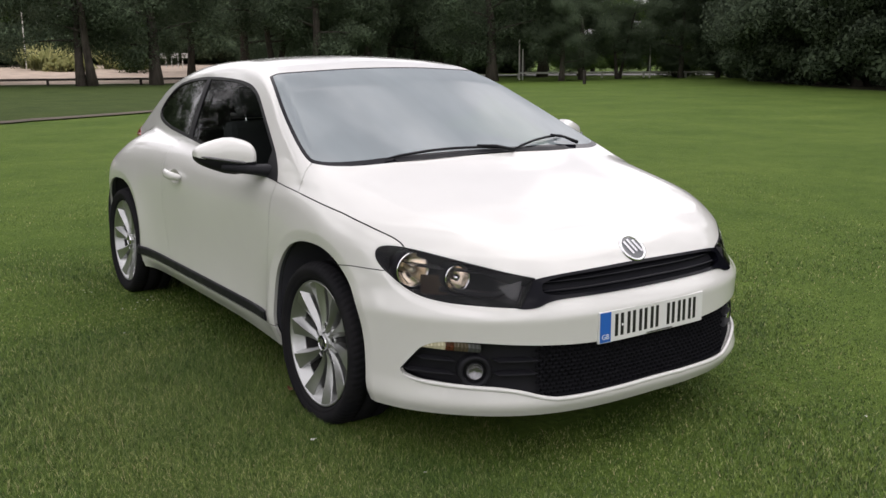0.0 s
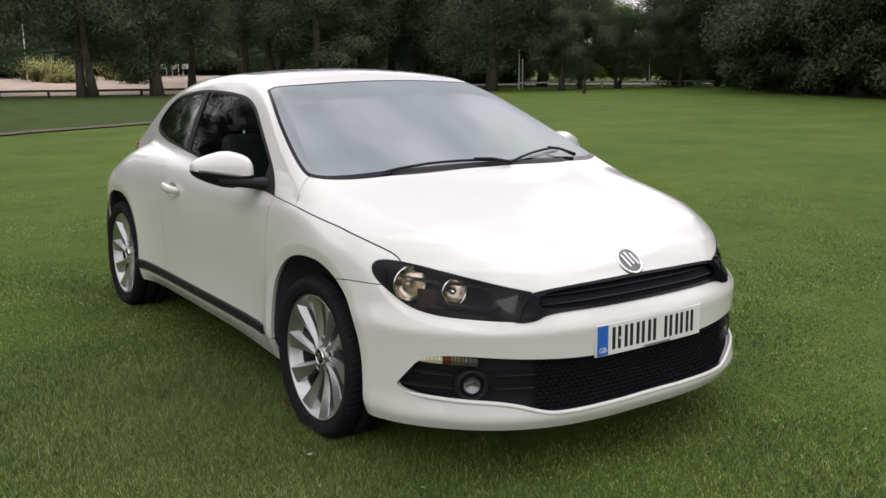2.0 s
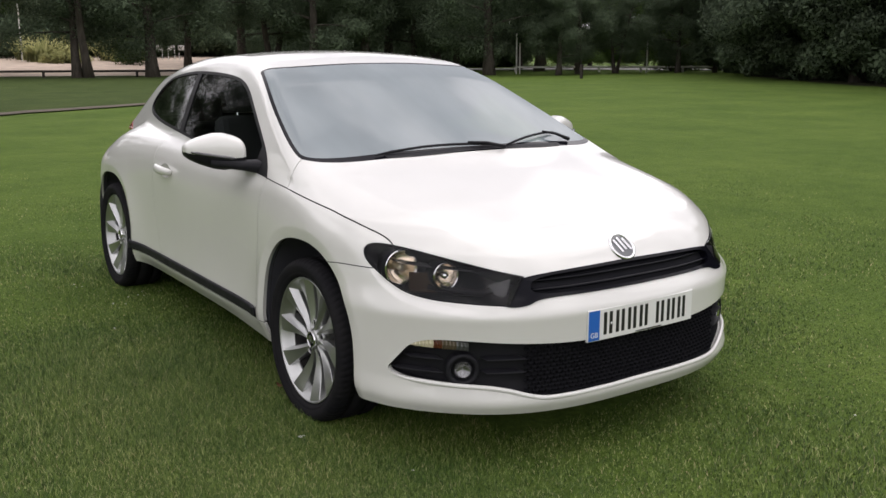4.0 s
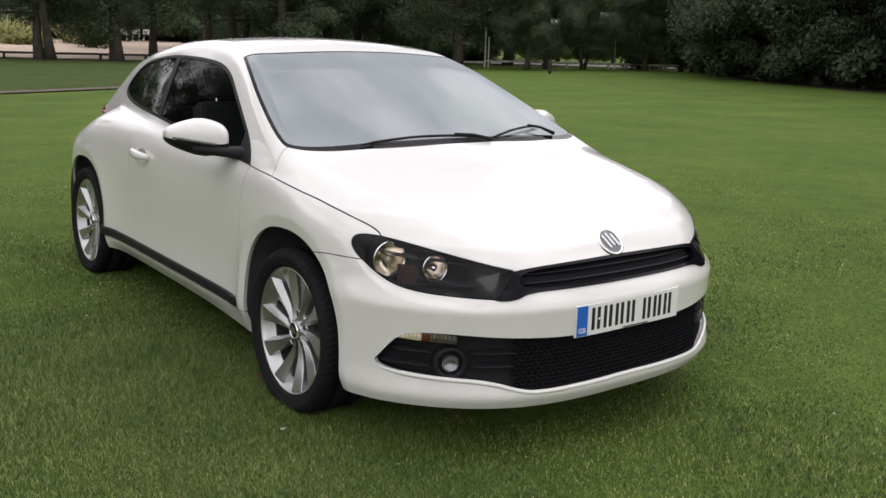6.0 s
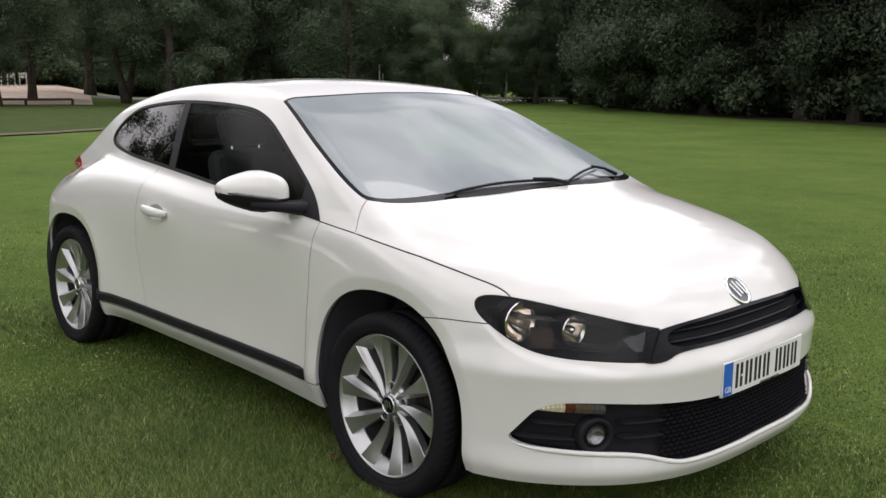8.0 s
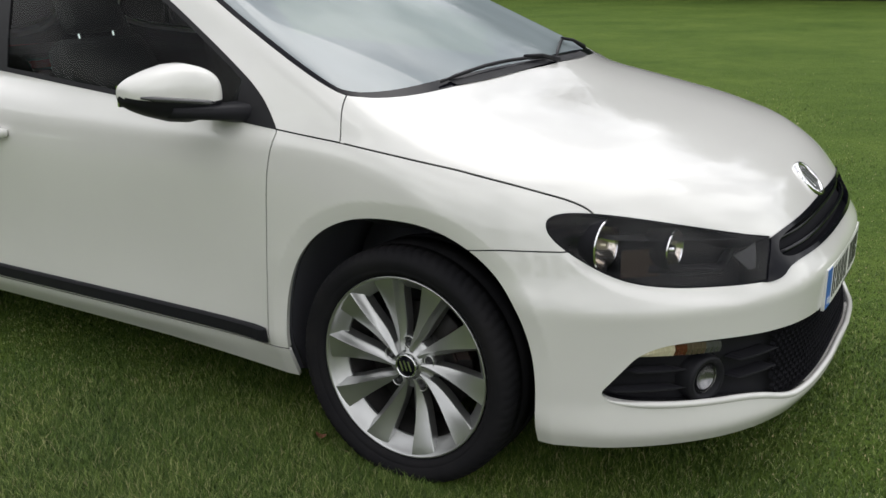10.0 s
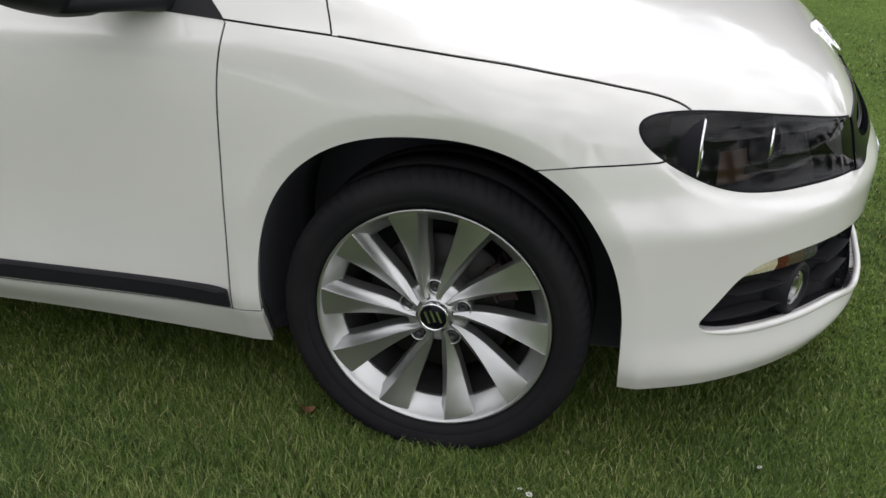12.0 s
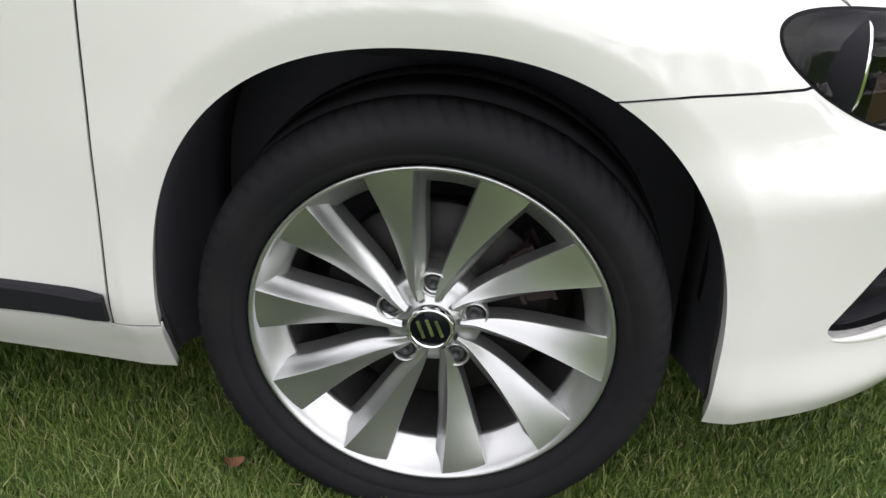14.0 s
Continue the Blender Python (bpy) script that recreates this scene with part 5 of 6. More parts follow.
# ---- wipers
def wiper(foot, heel, tip, name="wiper"):
    ob = part(name, None, car)
    seg = [Vector((*foot, on_skin(*foot, 0.012))), Vector((*heel, on_skin(*heel, 0.020)))]
    part("wiper_arm", mesh_from("wiper_arm", *tube([seg[0], seg[0].lerp(seg[1], 0.5) + Vector((0, 0, 0.008)), seg[1]], (0.009, 0.006, 0.005), 8), PLASTIC, True), ob)
    pts = []
    for q in np.linspace(0, 1, 9):
        x, y = heel[0] + (tip[0] - heel[0]) * (q - 0.25) / 0.75, heel[1] + (tip[1] - heel[1]) * (q - 0.25) / 0.75
        pts.append((x, y, on_skin(x, y, 0.009 + 0.006 * math.sin(math.pi * q))))
    v, f = tube(pts, [0.003] + [0.0055] * 7 + [0.003], 8)
    part("wiper_blade", mesh_from("wiper_blade", v, f, PLASTIC, True), ob, "black rubber wiper blade")


wiper((1.272, 0.10), (1.235, -0.07), (1.195, -0.50))
wiper((1.165, 0.56), (1.139, 0.42), (1.255, 0.12))
# black scuttle under the windscreen
v, f = [], []
for i, y_ in enumerate(np.linspace(-0.46, 0.46, 40)):
    for k in (0.0, 0.030):
        x_ = 1.268 - 0.29 * (abs(y_) / 0.75) ** 3.2 * 0.75 - k
        v.append((x_, y_, on_skin(x_, y_, 0.0035)))
f = [(2 * i, 2 * i + 1, 2 * i + 3, 2 * i + 2) for i in range(39)]
part("scuttle", mesh_from("scuttle", v, f, PLASTIC, True), car, "black scuttle strip below the windscreen")

# ---- headlights
lv, lf = skin.take("lamp_lens")


for sign in (-1, 1):
    left = sign > 0
    lamp = part("headlight", panel_mesh("headlight", lv.copy(), lf.copy(), DARK, left=left, push=-0.085, lip=-0.085), car, "clear headlight with a dark bezel")
    lens = part("headlight_lens", panel_mesh("headlight_lens", lv.copy(), lf.copy(), LENS, left=left, push=0.001, lip=0), lamp, "clear plastic lens")
    lens.visible_shadow = False
    for (x, y, z), r, nm in (((1.775, 0.742, 0.672), 0.056, "main_reflector"), ((1.905, 0.648, 0.655), 0.043, "side_reflector")):
        prof = [(0.010, -0.052), (r * 0.45, -0.046), (r * 0.75, -0.030), (r * 0.93, -0.010), (r, 0.0), (r * 1.04, 0.002)]
        v, f = lathe(prof, 30, "z")
        m = look((x, sign * y, z), (x - 1, sign * (y - 0.10), z + 0.01))
        part(nm, mesh_from(nm, v, f, BOWL, False), lamp, "chrome reflector bowl", m)
        v, f = lathe([(0.0001, 0.006), (0.010, 0.004), (0.013, -0.012), (0.010, -0.05)], 20, "z")
        part("bulb_shield", mesh_from("bulb_shield", v, f, GOLD_RIB if r > 0.05 else CHROME, True), lamp, "warm bulb cap" if r > 0.05 else "chrome bulb cap", m)
        v, f = lathe([(r * 1.02, 0.002), (r * 1.05, 0.006), (r * 1.10, 0.006), (r * 1.12, 0.002)], 48, "z")
        part("reflector_ring", mesh_from("reflector_ring", v, f, CHROME, True), lamp, "chrome ring", m)
        v, f = lathe([(r * 1.11, 0.003), (r * 1.15, 0.001), (r * 1.15, -0.055), (0.02, -0.056)], 40, "z")
        part("reflector_sleeve", mesh_from("reflector_sleeve", v, f, DARK, True), lamp, "black sleeve", m)
    v = [(face_x(y_, 0.63, 0.050), sign * y_, 0.63 + 0.034 * q) for y_ in np.linspace(0.675, 0.735, 7) for q in (-1.0, 0.0, 0.95)]
    f = [(3 * i + j, 3 * i + j + 1, 3 * i + 4 + j, 3 * i + 3 + j) for i in range(6) for j in range(2)]
    part("amber_cell", mesh_from("amber_cell", v, f, AMBER_CELL, True), lamp, "dull amber cell between the reflectors")
    v = []
    for y_ in np.linspace(0.50, 0.765, 24):
        x_ = face_x(y_, 0.645, 0.0)
        v += [(x_ - 0.014, sign * y_, 0.694 - 0.30 * (0.77 - y_) * 0.35), (x_ - 0.085, sign * y_, 0.699 - 0.30 * (0.77 - y_) * 0.35)]
    f = [(2 * i, 2 * i + 1, 2 * i + 3, 2 * i + 2) for i in range(23)]
    part("lamp_shelf", mesh_from("lamp_shelf", v, f, GREY_LENS, True), lamp, "grey brow over the reflectors")
    v, f, k = [], [], 7
    for i in range(k):
        for j in range(k):
            a_, b_ = i / (k - 1), j / (k - 1)
            y_ = 0.487 + 0.030 * a_ + (0.075 * (1 - a_)) * b_ + 0.02 * a_ * b_
            z_ = 0.652 - 0.055 * a_ - 0.018 * b_ * (1 - a_)
            v.append((face_x(y_, z_, 0.014), sign * y_, z_))
    f = [(i * k + j, i * k + j + 1, i * k + k + j + 1, i * k + k + j) for i in range(k - 1) for j in range(k - 1)]
    part("side_marker", mesh_from("side_marker", v, f, MARKER, True), lamp, "dark triangular marker lamp")
    bz = [(1.985, 0.45, 0.615), (1.99, 0.56, 0.598), (1.93, 0.615, 0.60), (1.86, 0.69, 0.615)]
    v, f = tube([(x, sign * y, z) for x, y, z in bz], 0.012, 8)
    part("lamp_trim", mesh_from("lamp_trim", v, f, PLASTIC, True), lamp)

# ---- grille bar, bonnet emblem
for z_, r_, back_ in ((0.640, 0.005, 0.026), (0.613, 0.0065, 0.016)):
    pts = [(float(nose(np.array(z_))) - float(bow(np.array(y_))) - back_, y_, z_) for y_ in np.linspace(-0.43, 0.43, 31)]
    part("grille_bar", mesh_from("grille_bar", *tube(pts, r_, 8), GLOSS, True), car, "gloss black grille bar")
em = Vector((2.078, 0, 0.0))
em.z = on_skin(em.x, 0)
nrm = Vector(skin_normals(np.array([tuple(em)]))[0])
em_m = Matrix.Translation(em) @ nrm.to_track_quat("Z", "Y").to_matrix().to_4x4() @ Matrix.Scale(1.26, 4)
emblem = part("bonnet_emblem", mesh_from("bonnet_emblem", *lathe([(0.0355, 0.002), (0.0375, 0.0055), (0.042, 0.006), (0.0445, 0.003), (0.045, -0.012)], 48, "z"), CHROME, True), car, "round chrome emblem", em_m)
pieces = []
for x0, y0, x1, y1 in ((-0.024, 0.022, -0.010, -0.020), (-0.008, 0.028, 0.006, -0.014), (0.010, 0.024, 0.024, -0.016)):
    d = Vector((x1 - x0, y1 - y0, 0)).normalized()
    s = Vector((-d.y, d.x, 0)) * 0.0044
    c = [Vector((x0, y0, 0.003)) + s, Vector((x0, y0, 0.003)) - s, Vector((x1, y1, 0.003)) - s, Vector((x1, y1, 0.003)) + s]
    pieces.append(([*c, *[q + Vector((0, 0, 0.003)) for q in c]], [(0, 1, 2, 3), (7, 6, 5, 4), (0, 4, 5, 1), (1, 5, 6, 2), (2, 6, 7, 3), (3, 7, 4, 0)]))
EMBLEM_BACK = material("emblem_grey", (0.85, 0.85, 0.86), 0.15, 0.9)
EMBLEM_DISC = material("emblem_disc", (0.16, 0.165, 0.17), 0.3, 0.8)
part("emblem_disc", mesh_from("emblem_disc", *lathe([(0.0001, 0.003), (0.030, 0.0028), (0.0365, 0.002)], 40, "z"), EMBLEM_DISC, True), emblem, "dark disc")
part("emblem_bars", mesh_from("emblem_bars", *join(*pieces), EMBLEM_BACK), emblem, "grey bars of the emblem")


# ---- lower intake: mesh, slats, fog lamps, indicators
face_table = {}


def fx(y, z, back=0.0):
    """The bumper's front at a width and height, evened out over its width."""
    key = round(z, 2)
    if key not in face_table:
        q = np.linspace(0.0, 0.84, 29)
        face_table[key] = np.polyfit(q, [face_x(y_, key) for y_ in q], 8)
    return float(np.polyval(face_table[key], abs(y))) - back


intake = [o for o in car.children if o.name == "air_intake"][0]
pieces = []
hexw, hexh = 0.023, 0.016
for row in range(14):
    for col in range(-21, 22):
        y0, z0 = (col + 0.5 * (row % 2)) * hexw, 0.252 + row * hexh * 0.86
        if abs(y0) > 0.465 or float(INTAKE(np.array([abs(y0)]), np.array([z0]))[0]) > -0.004:
            continue
        ring = [(math.cos(math.radians(a_)) * 0.50 * hexw, math.sin(math.radians(a_)) * 0.62 * hexh) for a_ in range(30, 390, 60)]
        base = fx(y0, z0, 0.020)
        v = []
        for k, dx in ((0.99, 0.0), (0.80, -0.001), (0.78, -0.012)):
            for ry_, rz_ in ring:
                v.append((base + dx, y0 + ry_ * k, z0 + rz_ * k))
        f = [(i, (i + 1) % 6, 6 + (i + 1) % 6, 6 + i) for i in range(6)] + [(6 + i, 6 + (i + 1) % 6, 12 + (i + 1) % 6, 12 + i) for i in range(6)]
        pieces.append((v, f))
part("honeycomb_mesh", mesh_from("honeycomb_mesh", *join(*pieces), DARK), intake, "black honeycomb mesh")
outline = rounded(((-0.2, 0.420), (0.27, 0.430), (0.48, 0.443), (0.70, 0.462), (0.772, 0.447), (0.803, 0.385), (0.832, 0.318), (0.70, 0.304), (0.56, 0.297), (0.45, 0.258), (0.38, 0.252), (-0.2, 0.261)), 3, (0, 11))
lip = [(y_, z_) for y_, z_ in outline[len(outline) // 2 - 6:] if z_ < 0.33 and y_ > 0.0]
ys = np.interp(np.linspace(0, 1, 46), np.linspace(0, 1, len(lip)), [q[0] for q in lip])
zs = np.interp(ys[::-1], [q[0] for q in lip[::-1]], [q[1] for q in lip[::-1]])[::-1]
half = [(face_x(y_, z_ - 0.004, 0.004), y_, z_ - 0.003) for y_, z_ in zip(ys, zs)]
xs = np.polyval(np.polyfit(ys, [q[0] for q in half], 7), ys)
half = [(x_, y_, z_) for x_, (_, y_, z_) in zip(xs, half)]
line = [(x_, -y_, z_) for x_, y_, z_ in half] + half[::-1]
rad = [0.0085 * min(1.0, 0.25 + 0.12 * min(i, len(line) - 1 - i)) for i in range(len(line))]
part("intake_lip", mesh_from("intake_lip", *tube(line, rad, 10), PAINT, True), bumper, "white rounded lip under the intake")
for sign in (-1, 1):
    for z0, y_in, y_out in ((0.342, 0.47, 0.590), (0.388, 0.47, 0.590), (0.342, 0.700, 0.803), (0.388, 0.700, 0.775)):
        v = []
        for y_ in np.linspace(y_in, y_out, 12):
            end = min(1.0, (y_ - y_in) / 0.02 + 0.3, (y_out - y_) / 0.02 + 0.3)
            for back, dz in ((0.045, -0.007), (0.011, -0.004), (0.008, -0.001), (0.009, 0.002), (0.045, 0.007)):
                v.append((fx(y_, 0.36, back), sign * y_, z0 + dz * end))
        f = [(i * 5 + j, i * 5 + (j + 1) % 5, i * 5 + 5 + (j + 1) % 5, i * 5 + 5 + j) for i in range(11) for j in range(5)] + [tuple(range(5)), tuple(range(55, 60))]
        part("intake_slat", mesh_from("intake_slat", v, f, PLASTIC), intake)
    # fog lamp in its round bezel
    fog_x = fx(0.645, 0.35, 0.026)
    m = look((fog_x, sign * 0.645, 0.348), (fog_x - 0.88, sign * 0.17, 0.348))
    fog = part("fog_lamp", mesh_from("fog_lamp", *lathe([(0.0620, -0.060), (0.0580, -0.004), (0.0530, 0.004), (0.0430, 0.002), (0.0385, -0.012)], 40, "z"), PLASTIC, True), intake, "round fog lamp in a black bezel", m)
    part("fog_reflector", mesh_from("fog_reflector", *lathe([(0.0005, -0.020), (0.012, -0.018), (0.022, -0.013), (0.028, -0.006)], 32, "z"), FOG_BOWL, True), fog, "chrome reflector")
    part("fog_bowl", mesh_from("fog_bowl", *lathe([(0.0275, -0.008), (0.033, -0.010), (0.0375, -0.009)], 32, "z"), PLASTIC, True), fog, "dark bowl")
    gl = part("fog_glass", mesh_from("fog_glass", *lathe([(0.0001, 0.006), (0.018, 0.005), (0.032, 0.001), (0.0385, -0.004)], 32, "z"), FOG_GLASS, True), fog, "clear glass")
    gl.visible_shadow = False
    # indicator: ribbed sections of different tint
    ind = None
    for nm, t0, t1, mat_, lab in (("indicator", 0.0, 0.22, GREY_LENS, "clear and amber indicator lamp"), ("indicator_middle", 0.22, 0.46, BROWN_LENS, "brownish clear section"),
                                  ("indicator_amber", 0.46, 0.60, AMBER, "dark amber section"), ("indicator_tip", 0.60, 1.0, GOLD_RIB, "bright ribbed section")):
        v = []
        ts = np.linspace(t0, t1, 2 * max(3, int(18 * (t1 - t0))) + 1)
        for k, t_ in enumerate(ts):
            y_ = 0.640 + 0.142 * t_
            rib = 0.0022 * (k % 2)
            zl, zh = 0.422 + 0.007 * t_, 0.449 + 0.006 * math.sin(math.pi * t_) - 0.017 * max(t_ - 0.7, 0) / 0.3
            v += [(fx(y_, 0.43, 0.007 + rib), sign * y_, zl), (fx(y_, 0.44, 0.003 + rib), sign * y_, (zl + zh) / 2), (fx(y_, 0.45, 0.006 + rib), sign * y_, zh), (fx(y_, 0.44, 0.03), sign * y_, (zl + zh) / 2)]
        f = [(4 * i + a_, 4 * i + b_, 4 * i + 4 + b_, 4 * i + 4 + a_) for i in range(len(ts) - 1) for a_, b_ in ((0, 1), (1, 2), (2, 3), (3, 0))]
        got = part(nm, mesh_from(nm, v, f, mat_), ind or intake, lab)
        ind = ind or got

# ---- number plate: blank bars in place of its characters
def bent(y_):
    return -0.62 * float(bow(np.array(y_)))


v, ys = [], np.linspace(-0.26, 0.26, 17)
for y_ in ys:
    x_ = 2.1925 + bent(y_)
    v += [(x_ - 0.006, y_, 0.4225), (x_ + 0.0015, y_, 0.4225), (x_ + 0.003, y_, 0.4245), (x_ + 0.003, y_, 0.5315), (x_ + 0.0015, y_, 0.5335), (x_ - 0.006, y_, 0.5335)]
f = [(6 * i + k, 6 * i + (k + 1) % 6, 6 * i + 6 + (k + 1) % 6, 6 * i + 6 + k) for i in range(16) for k in range(6)] + [tuple(range(6)), tuple(range(96, 102))]
plate = part("number_plate", mesh_from("number_plate", v, f, PLATE), bumper, "white front number plate with a blue band")
part("plate_band", box("plate_band", (0.003, 0.048, 0.105), PLATE_BLUE, 0.0, 1, pose(2.1950 + bent(0.232), -0.232, 0.478, 0, 0, -2.5)), plate, "blue band")
y = -0.192
for i in range(7):
    for k in (0, 1):
        part("plate_bar", box("plate_bar", (0.003, 0.014, 0.079), PLATE_INK, 0.0, 1, pose(2.1950 + bent(y + 0.010 + k * 0.026), y + 0.010 + k * 0.026, 0.480)), plate)
    y += 0.057 if i != 3 else 0.083
part("plate_maker_bar", box("plate_maker_bar", (0.003, 0.13, 0.004), PLATE_INK, 0.0, 1, pose(2.1950, 0.03, 0.4275)), plate)
letters = bpy.data.curves.new("country_letters", "FONT")
letters.body, letters.size, letters.align_x, letters.extrude = "GB", 0.026, "CENTER", 0.0005
tmp = bpy.data.objects.new("country_letters", letters)
scene.collection.objects.link(tmp)
bpy.context.view_layer.update()
gb = bpy.data.meshes.new_from_object(tmp.evaluated_get(bpy.context.evaluated_depsgraph_get()))
bpy.data.objects.remove(tmp)
gb.materials.clear()
gb.materials.append(WHITE_INK)
part("country_letters", gb, plate, "small white letters", pose(2.1970 + bent(0.232), -0.232, 0.436, 90, 0, 88))
for yy_ in (-0.155, 0.195):
    part("plate_screw", mesh_from("plate_screw", *lathe([(0.0001, 0.004), (0.004, 0.0035), (0.0055, 0.0)], 12, "z"), WHITE_INK), plate, m=pose(2.1945 + bent(yy_), yy_, 0.478, 0, 90, 0))

# ---- cabin
dash = part("dashboard", box("dashboard", (0.50, 1.40, 0.24), LINER, 0.05, 4, pose(0.86, 0, 0.80)), car, "dark dashboard")
# hidden block added under the bonnet, stops light leaking in ahead of the dash
part("cowl", box("cowl", (0.34, 1.36, 0.30), LINER, 0.02, 1, pose(1.12, 0, 0.765)), dash)
part("dash_hood", box("dash_hood", (0.22, 0.38, 0.07), LINER, 0.03, 3, pose(0.66, -0.37, 0.945)), dash)
v, f = tube([(0.186 * math.cos(a_), 0.186 * math.sin(a_), 0) for a_ in np.linspace(0, 2 * np.pi, 41)], 0.016, 10, False)
steering = part("steering_wheel", mesh_from("steering_wheel", v, f, RUBBER, True), car, "black steering wheel", pose(0.47, -0.37, 0.86, 0, -64, 0))
part("wheel_boss", box("wheel_boss", (0.14, 0.12, 0.05), RUBBER, 0.015, 2), steering)
for a_ in (90, -90, 180):
    part("wheel_spoke", box("wheel_spoke", (0.16, 0.035, 0.015), RUBBER, 0.005, 1, pose(0.09, 0, 0)), steering, m=pose(0, 0, 0, 0, 0, a_))


def seat(x, y, wide, high, tilt, name):
    s = part(name, None, car, "black cloth seat", Matrix.Translation((x, y, 0)))
    part("cushion", box("cushion", (0.52, wide, 0.16), CLOTH, 0.05, 3, pose(0.18, 0, 0.47, 0, -8, 0)), s)
    part("backrest", box("backrest", (0.13, wide, high), CLOTH, 0.055, 3, pose(-0.13, 0, 0.50 + high / 2, 0, -tilt, 0), 0.82), s)
    part("headrest", box("headrest", (0.09, 0.25, 0.17), CLOTH, 0.04, 3, pose(-0.25, 0, 0.58 + high, 0, -tilt, 0)), s)
    for k in (-0.075, 0.075):
        part("headrest_post", mesh_from("headrest_post", *tube([(-0.215, k, 0.46 + high), (-0.24, k, 0.56 + high)], 0.006, 6), CHROME), s)


seat(-0.12, -0.37, 0.50, 0.58, 20, "front_seat")
seat(-0.12, 0.37, 0.50, 0.58, 20, "front_seat")
seat(-0.92, -0.34, 0.52, 0.48, 24, "rear_seat")
seat(-0.92, 0.34, 0.52, 0.48, 24, "rear_seat")
part("cabin_floor", box("cabin_floor", (2.4, 1.5, 0.04), LINER, 0, 1, pose(-0.3, 0, 0.36)), car)
part("parcel_shelf", box("parcel_shelf", (0.5, 1.1, 0.03), LINER, 0.005, 1, pose(-1.45, 0, 0.93)), car)
rv = part("interior_mirror", box("interior_mirror", (0.03, 0.235, 0.065), PLASTIC, 0.015, 3, pose(0.555, 0, 1.225, 0, 12, 0)), car, "black interior mirror")
part("mirror_stem", mesh_from("mirror_stem", *tube([(0.575, 0, 1.235), (0.60, 0, 1.262)], 0.012, 8), PLASTIC), rv)
part("sensor_box", box("sensor_box", (0.07, 0.075, 0.03), PLASTIC, 0.01, 2, pose(0.605, 0, 1.250, 0, 24, 0)), rv)


# ---------------------------------------------------------------- grass blades, daisies
def grass_blades(seed, count, region, height, width, skip=None):
    rng = np.random.default_rng(seed)
    p = region(rng, count)
    keep = np.ones(len(p), bool)
    for cx in (AXLE, -AXLE):
        for sy in (-1, 1):
            keep &= ~((np.abs(p[:, 0] - cx) < 0.13) & (np.abs(p[:, 1] - sy * AXLE_Y) < 0.118))
    keep &= ~((np.abs(p[:, 0]) < 1.9) & (np.abs(p[:, 1]) < 0.35))
    p = p[keep]
    n = len(p)
    a = rng.uniform(0, 2 * np.pi, n)
    h = height * rng.uniform(0.45, 1.15, n) * (0.85 + 0.3 * np.sin(p[:, 0] * 2.3 + np.sin(p[:, 1] * 3.1)))
    w = width * rng.uniform(0.6, 1.2, n)
    side = np.stack([np.cos(a), np.sin(a), 0 * a], -1) * w[:, None]
    la = rng.uniform(0, 2 * np.pi, n)
    lean = np.stack([np.cos(la), np.sin(la), 0 * la], -1) * (h * rng.uniform(0.15, 0.95, n))[:, None]
    base = np.concatenate([p, rise(p[:, 0], p[:, 1])[:, None] - 0.003], 1)
    up = np.array([0, 0, 1.0]) * h[:, None]
    mid = base + lean * 0.35 + up * 0.62
    tip = base + lean + up * 0.98
    v = np.stack([base - side, base + side, mid + side * 0.75, mid - side * 0.75, tip], 1).reshape(-1, 3)
    i = np.arange(n)[:, None] * 5
    tri = np.concatenate([i + np.array([[0, 1, 2]]), i + np.array([[0, 2, 3]]), i + np.array([[3, 2, 4]])], 0)
    return v, tri


def drift(cx, cy, rx, ry):
    """Blades thick in the middle of a patch, thinning out unevenly to its edge."""
    def f(rng, n):
        t, r = rng.uniform(0, 2 * np.pi, n), np.sqrt(rng.uniform(0, 1, n)) * rng.uniform(0.45, 1.25, n) * rng.uniform(0.75, 1.1, n)
        return np.stack([cx + rx * r * np.cos(t), cy + ry * r * np.sin(t)], -1)
    return f


def spread(cx, cy, r0, r1):
    """Blades thinning out evenly from r0 to none at r1."""
    def f(rng, n):
        r = r0 + (r1 - r0) * (1 - np.sqrt(1 - rng.uniform(0, 1, n))) * rng.uniform(0.6, 1.15, n)
        t = rng.uniform(0, 2 * np.pi, n)
        return np.stack([cx + r * np.cos(t), cy + r * np.sin(t)], -1)
    return f


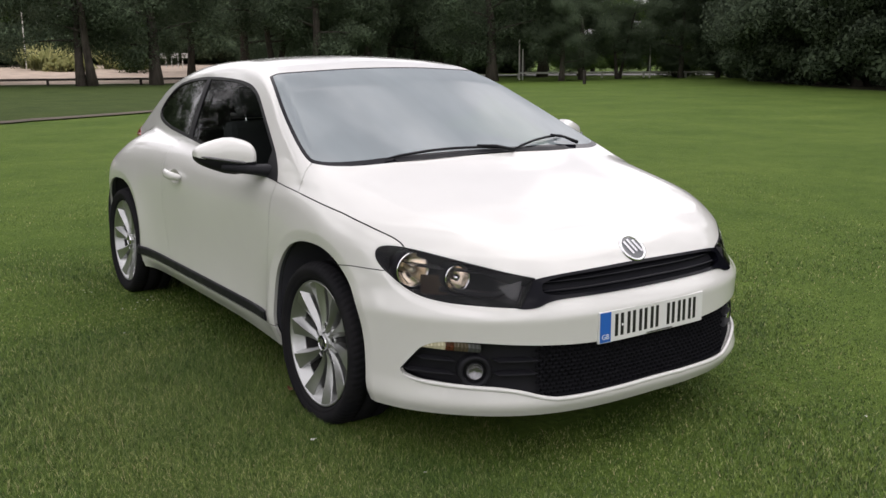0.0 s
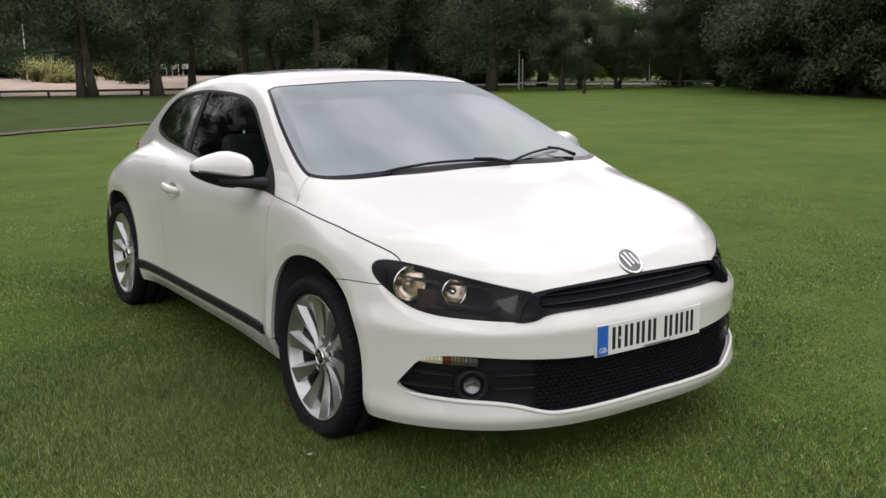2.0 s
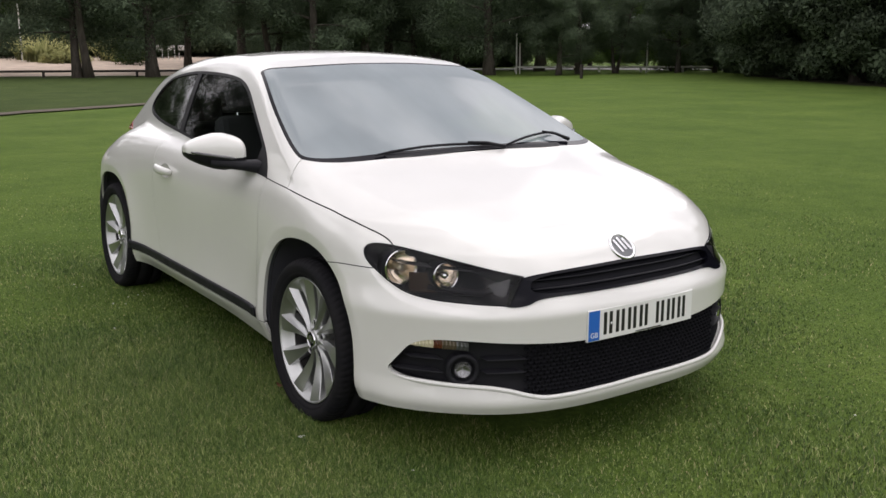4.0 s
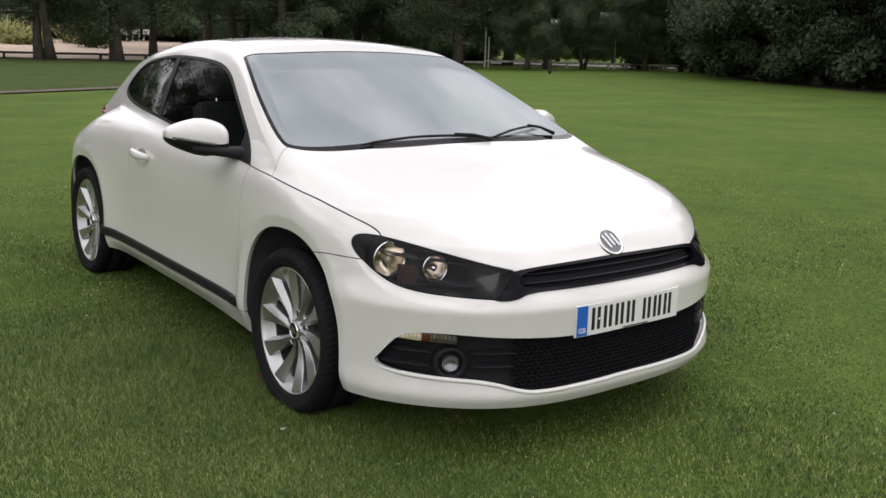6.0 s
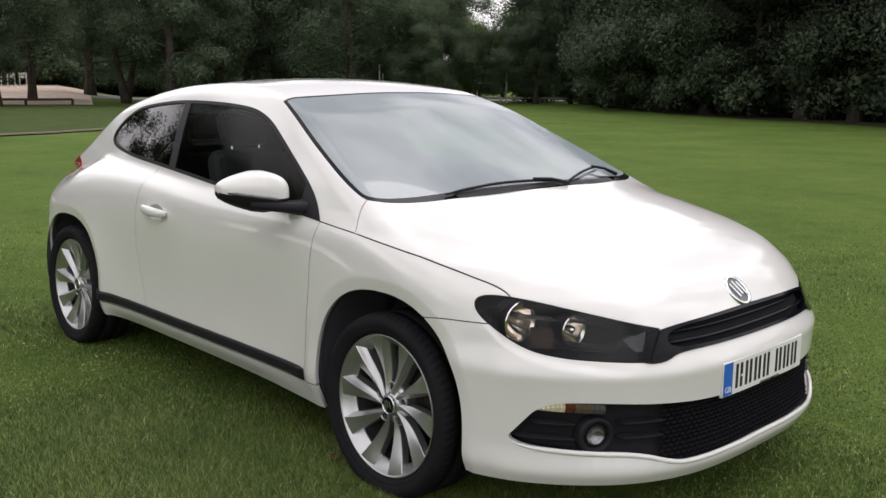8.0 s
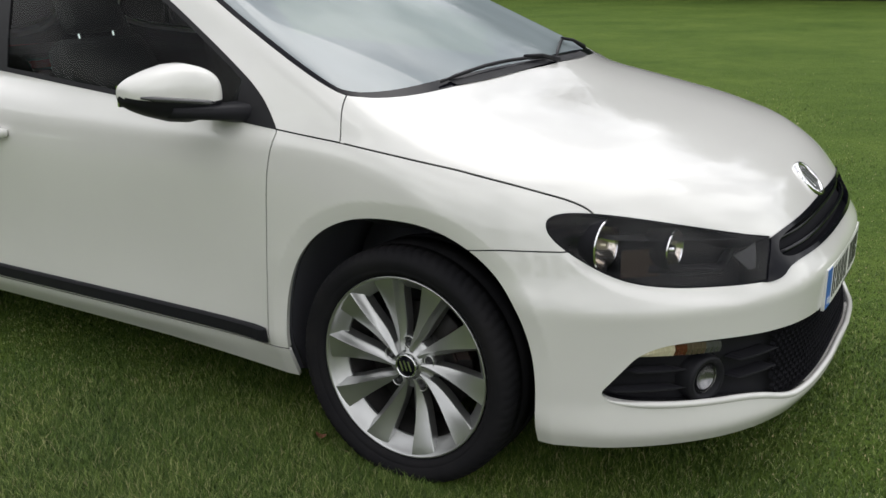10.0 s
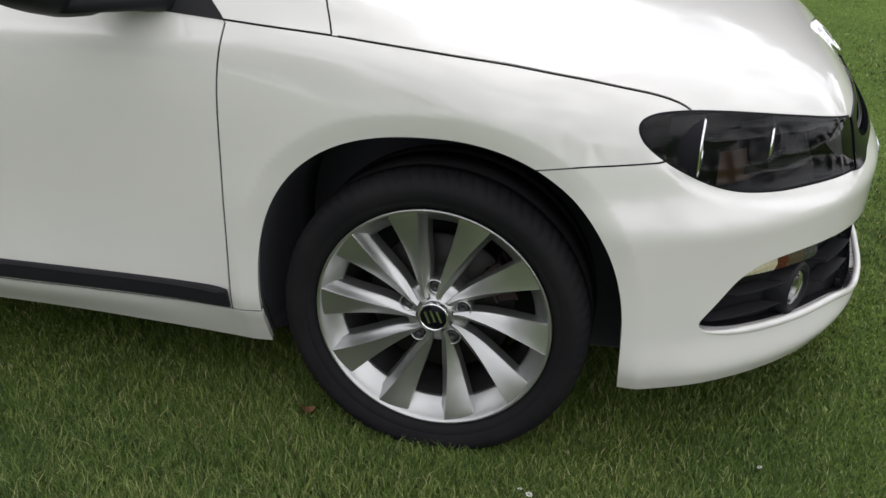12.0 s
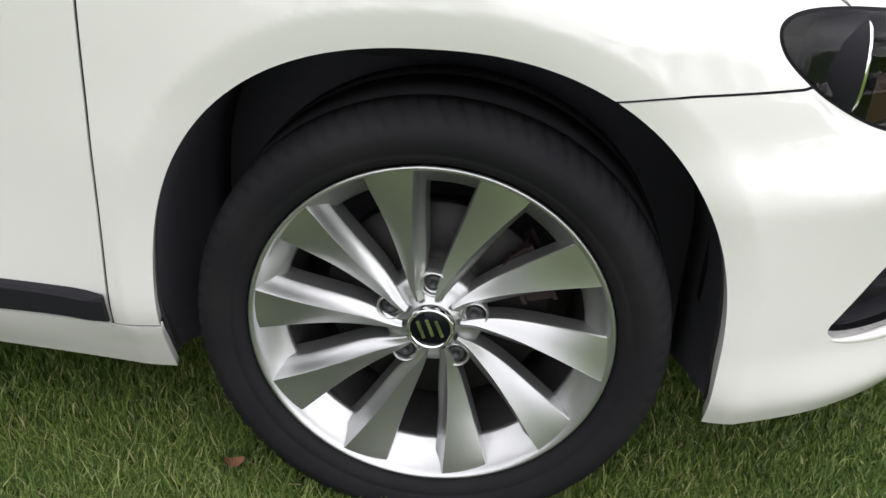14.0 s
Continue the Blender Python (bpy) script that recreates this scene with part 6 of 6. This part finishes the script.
sets = [grass_blades(1, 170000, drift(1.35, -1.15, 1.75, 0.95), 0.040, 0.0011),
        grass_blades(2, 220000, drift(1.2, -0.7, 3.6, 2.3), 0.030, 0.0017),
        grass_blades(3, 330000, spread(0.6, -0.1, 0.6, 10.0), 0.019, 0.0034)]
gv, gf, off = [], [], 0
for v, f in sets:
    gv.append(v)
    gf.append(f + off)
    off += len(v)
tagged(new("grass", mesh_from("grass", np.concatenate(gv), np.concatenate(gf), BLADE)), "short mown green grass blades with a few dry ones", "grass", kind="stuff")

bm = bmesh.new()
for i in range(9):
    a_ = 2 * math.pi * i / 9
    q = [bm.verts.new((r_ * math.cos(a_ + d_), r_ * math.sin(a_ + d_), 0.045 + z_)) for r_, d_, z_ in ((0.002, 0, 0.001), (0.008, -0.25, 0.002), (0.011, 0, 0.0), (0.008, 0.25, 0.002))]
    bm.faces.new(q)
daisy_head = bm_mesh("flower_head", bm, PETAL)
daisy_stem = mesh_from("stem", *tube([(0, 0, -0.01), (0.002, 0, 0.025), (0, 0, 0.046)], 0.0011, 5), BLADE)
daisy = thing("daisy", "small white daisy in the mown lawn", "flower", group="daisies")
part("flower_head", daisy_head, daisy)
part("stem", daisy_stem, daisy)
rng = np.random.default_rng(77)
spots = [(1.514, -1.02), (1.972, -0.825), (-0.27, 4.75), (2.524, 0.835), (1.5, -1.003), (-0.86, -0.95)]
spots += [(-0.86 + rng.normal() * 0.22, -0.98 + rng.normal() * 0.13) for _ in range(11)]
spots += [(rng.uniform(-3, 4.5), rng.uniform(1.6, 9)) for _ in range(16)] + [(rng.uniform(-6, -1.9), rng.uniform(-3, 2)) for _ in range(12)]
for i, (x_, y_) in enumerate(spots):
    m = Matrix.Translation((x_, y_, float(rise(x_, y_)))) @ pose(0, 0, 0, 12 * math.sin(i * 5), 10 * math.cos(i * 3), i * 40) @ Matrix.Scale(0.72, 4)
    if i == 0:
        daisy.matrix_basis = m
    else:
        copy_thing(daisy, m)
bm = bmesh.new()
ring = [bm.verts.new((0.016 * math.cos(a_), 0.009 * math.sin(a_), 0.006 * math.cos(2 * a_))) for a_ in np.linspace(0, 2 * np.pi, 10, endpoint=False)]
bm.faces.new(ring)
bmesh.ops.triangulate(bm, faces=bm.faces[:])
leaf_me = bm_mesh("dry_leaf", bm, DRY_LEAF)
tagged(new("dry_leaf", leaf_me), "small curled brown dry leaf on the grass", "leaf").matrix_world = pose(1.0, -0.862, 0.040, 10, 15, 30)
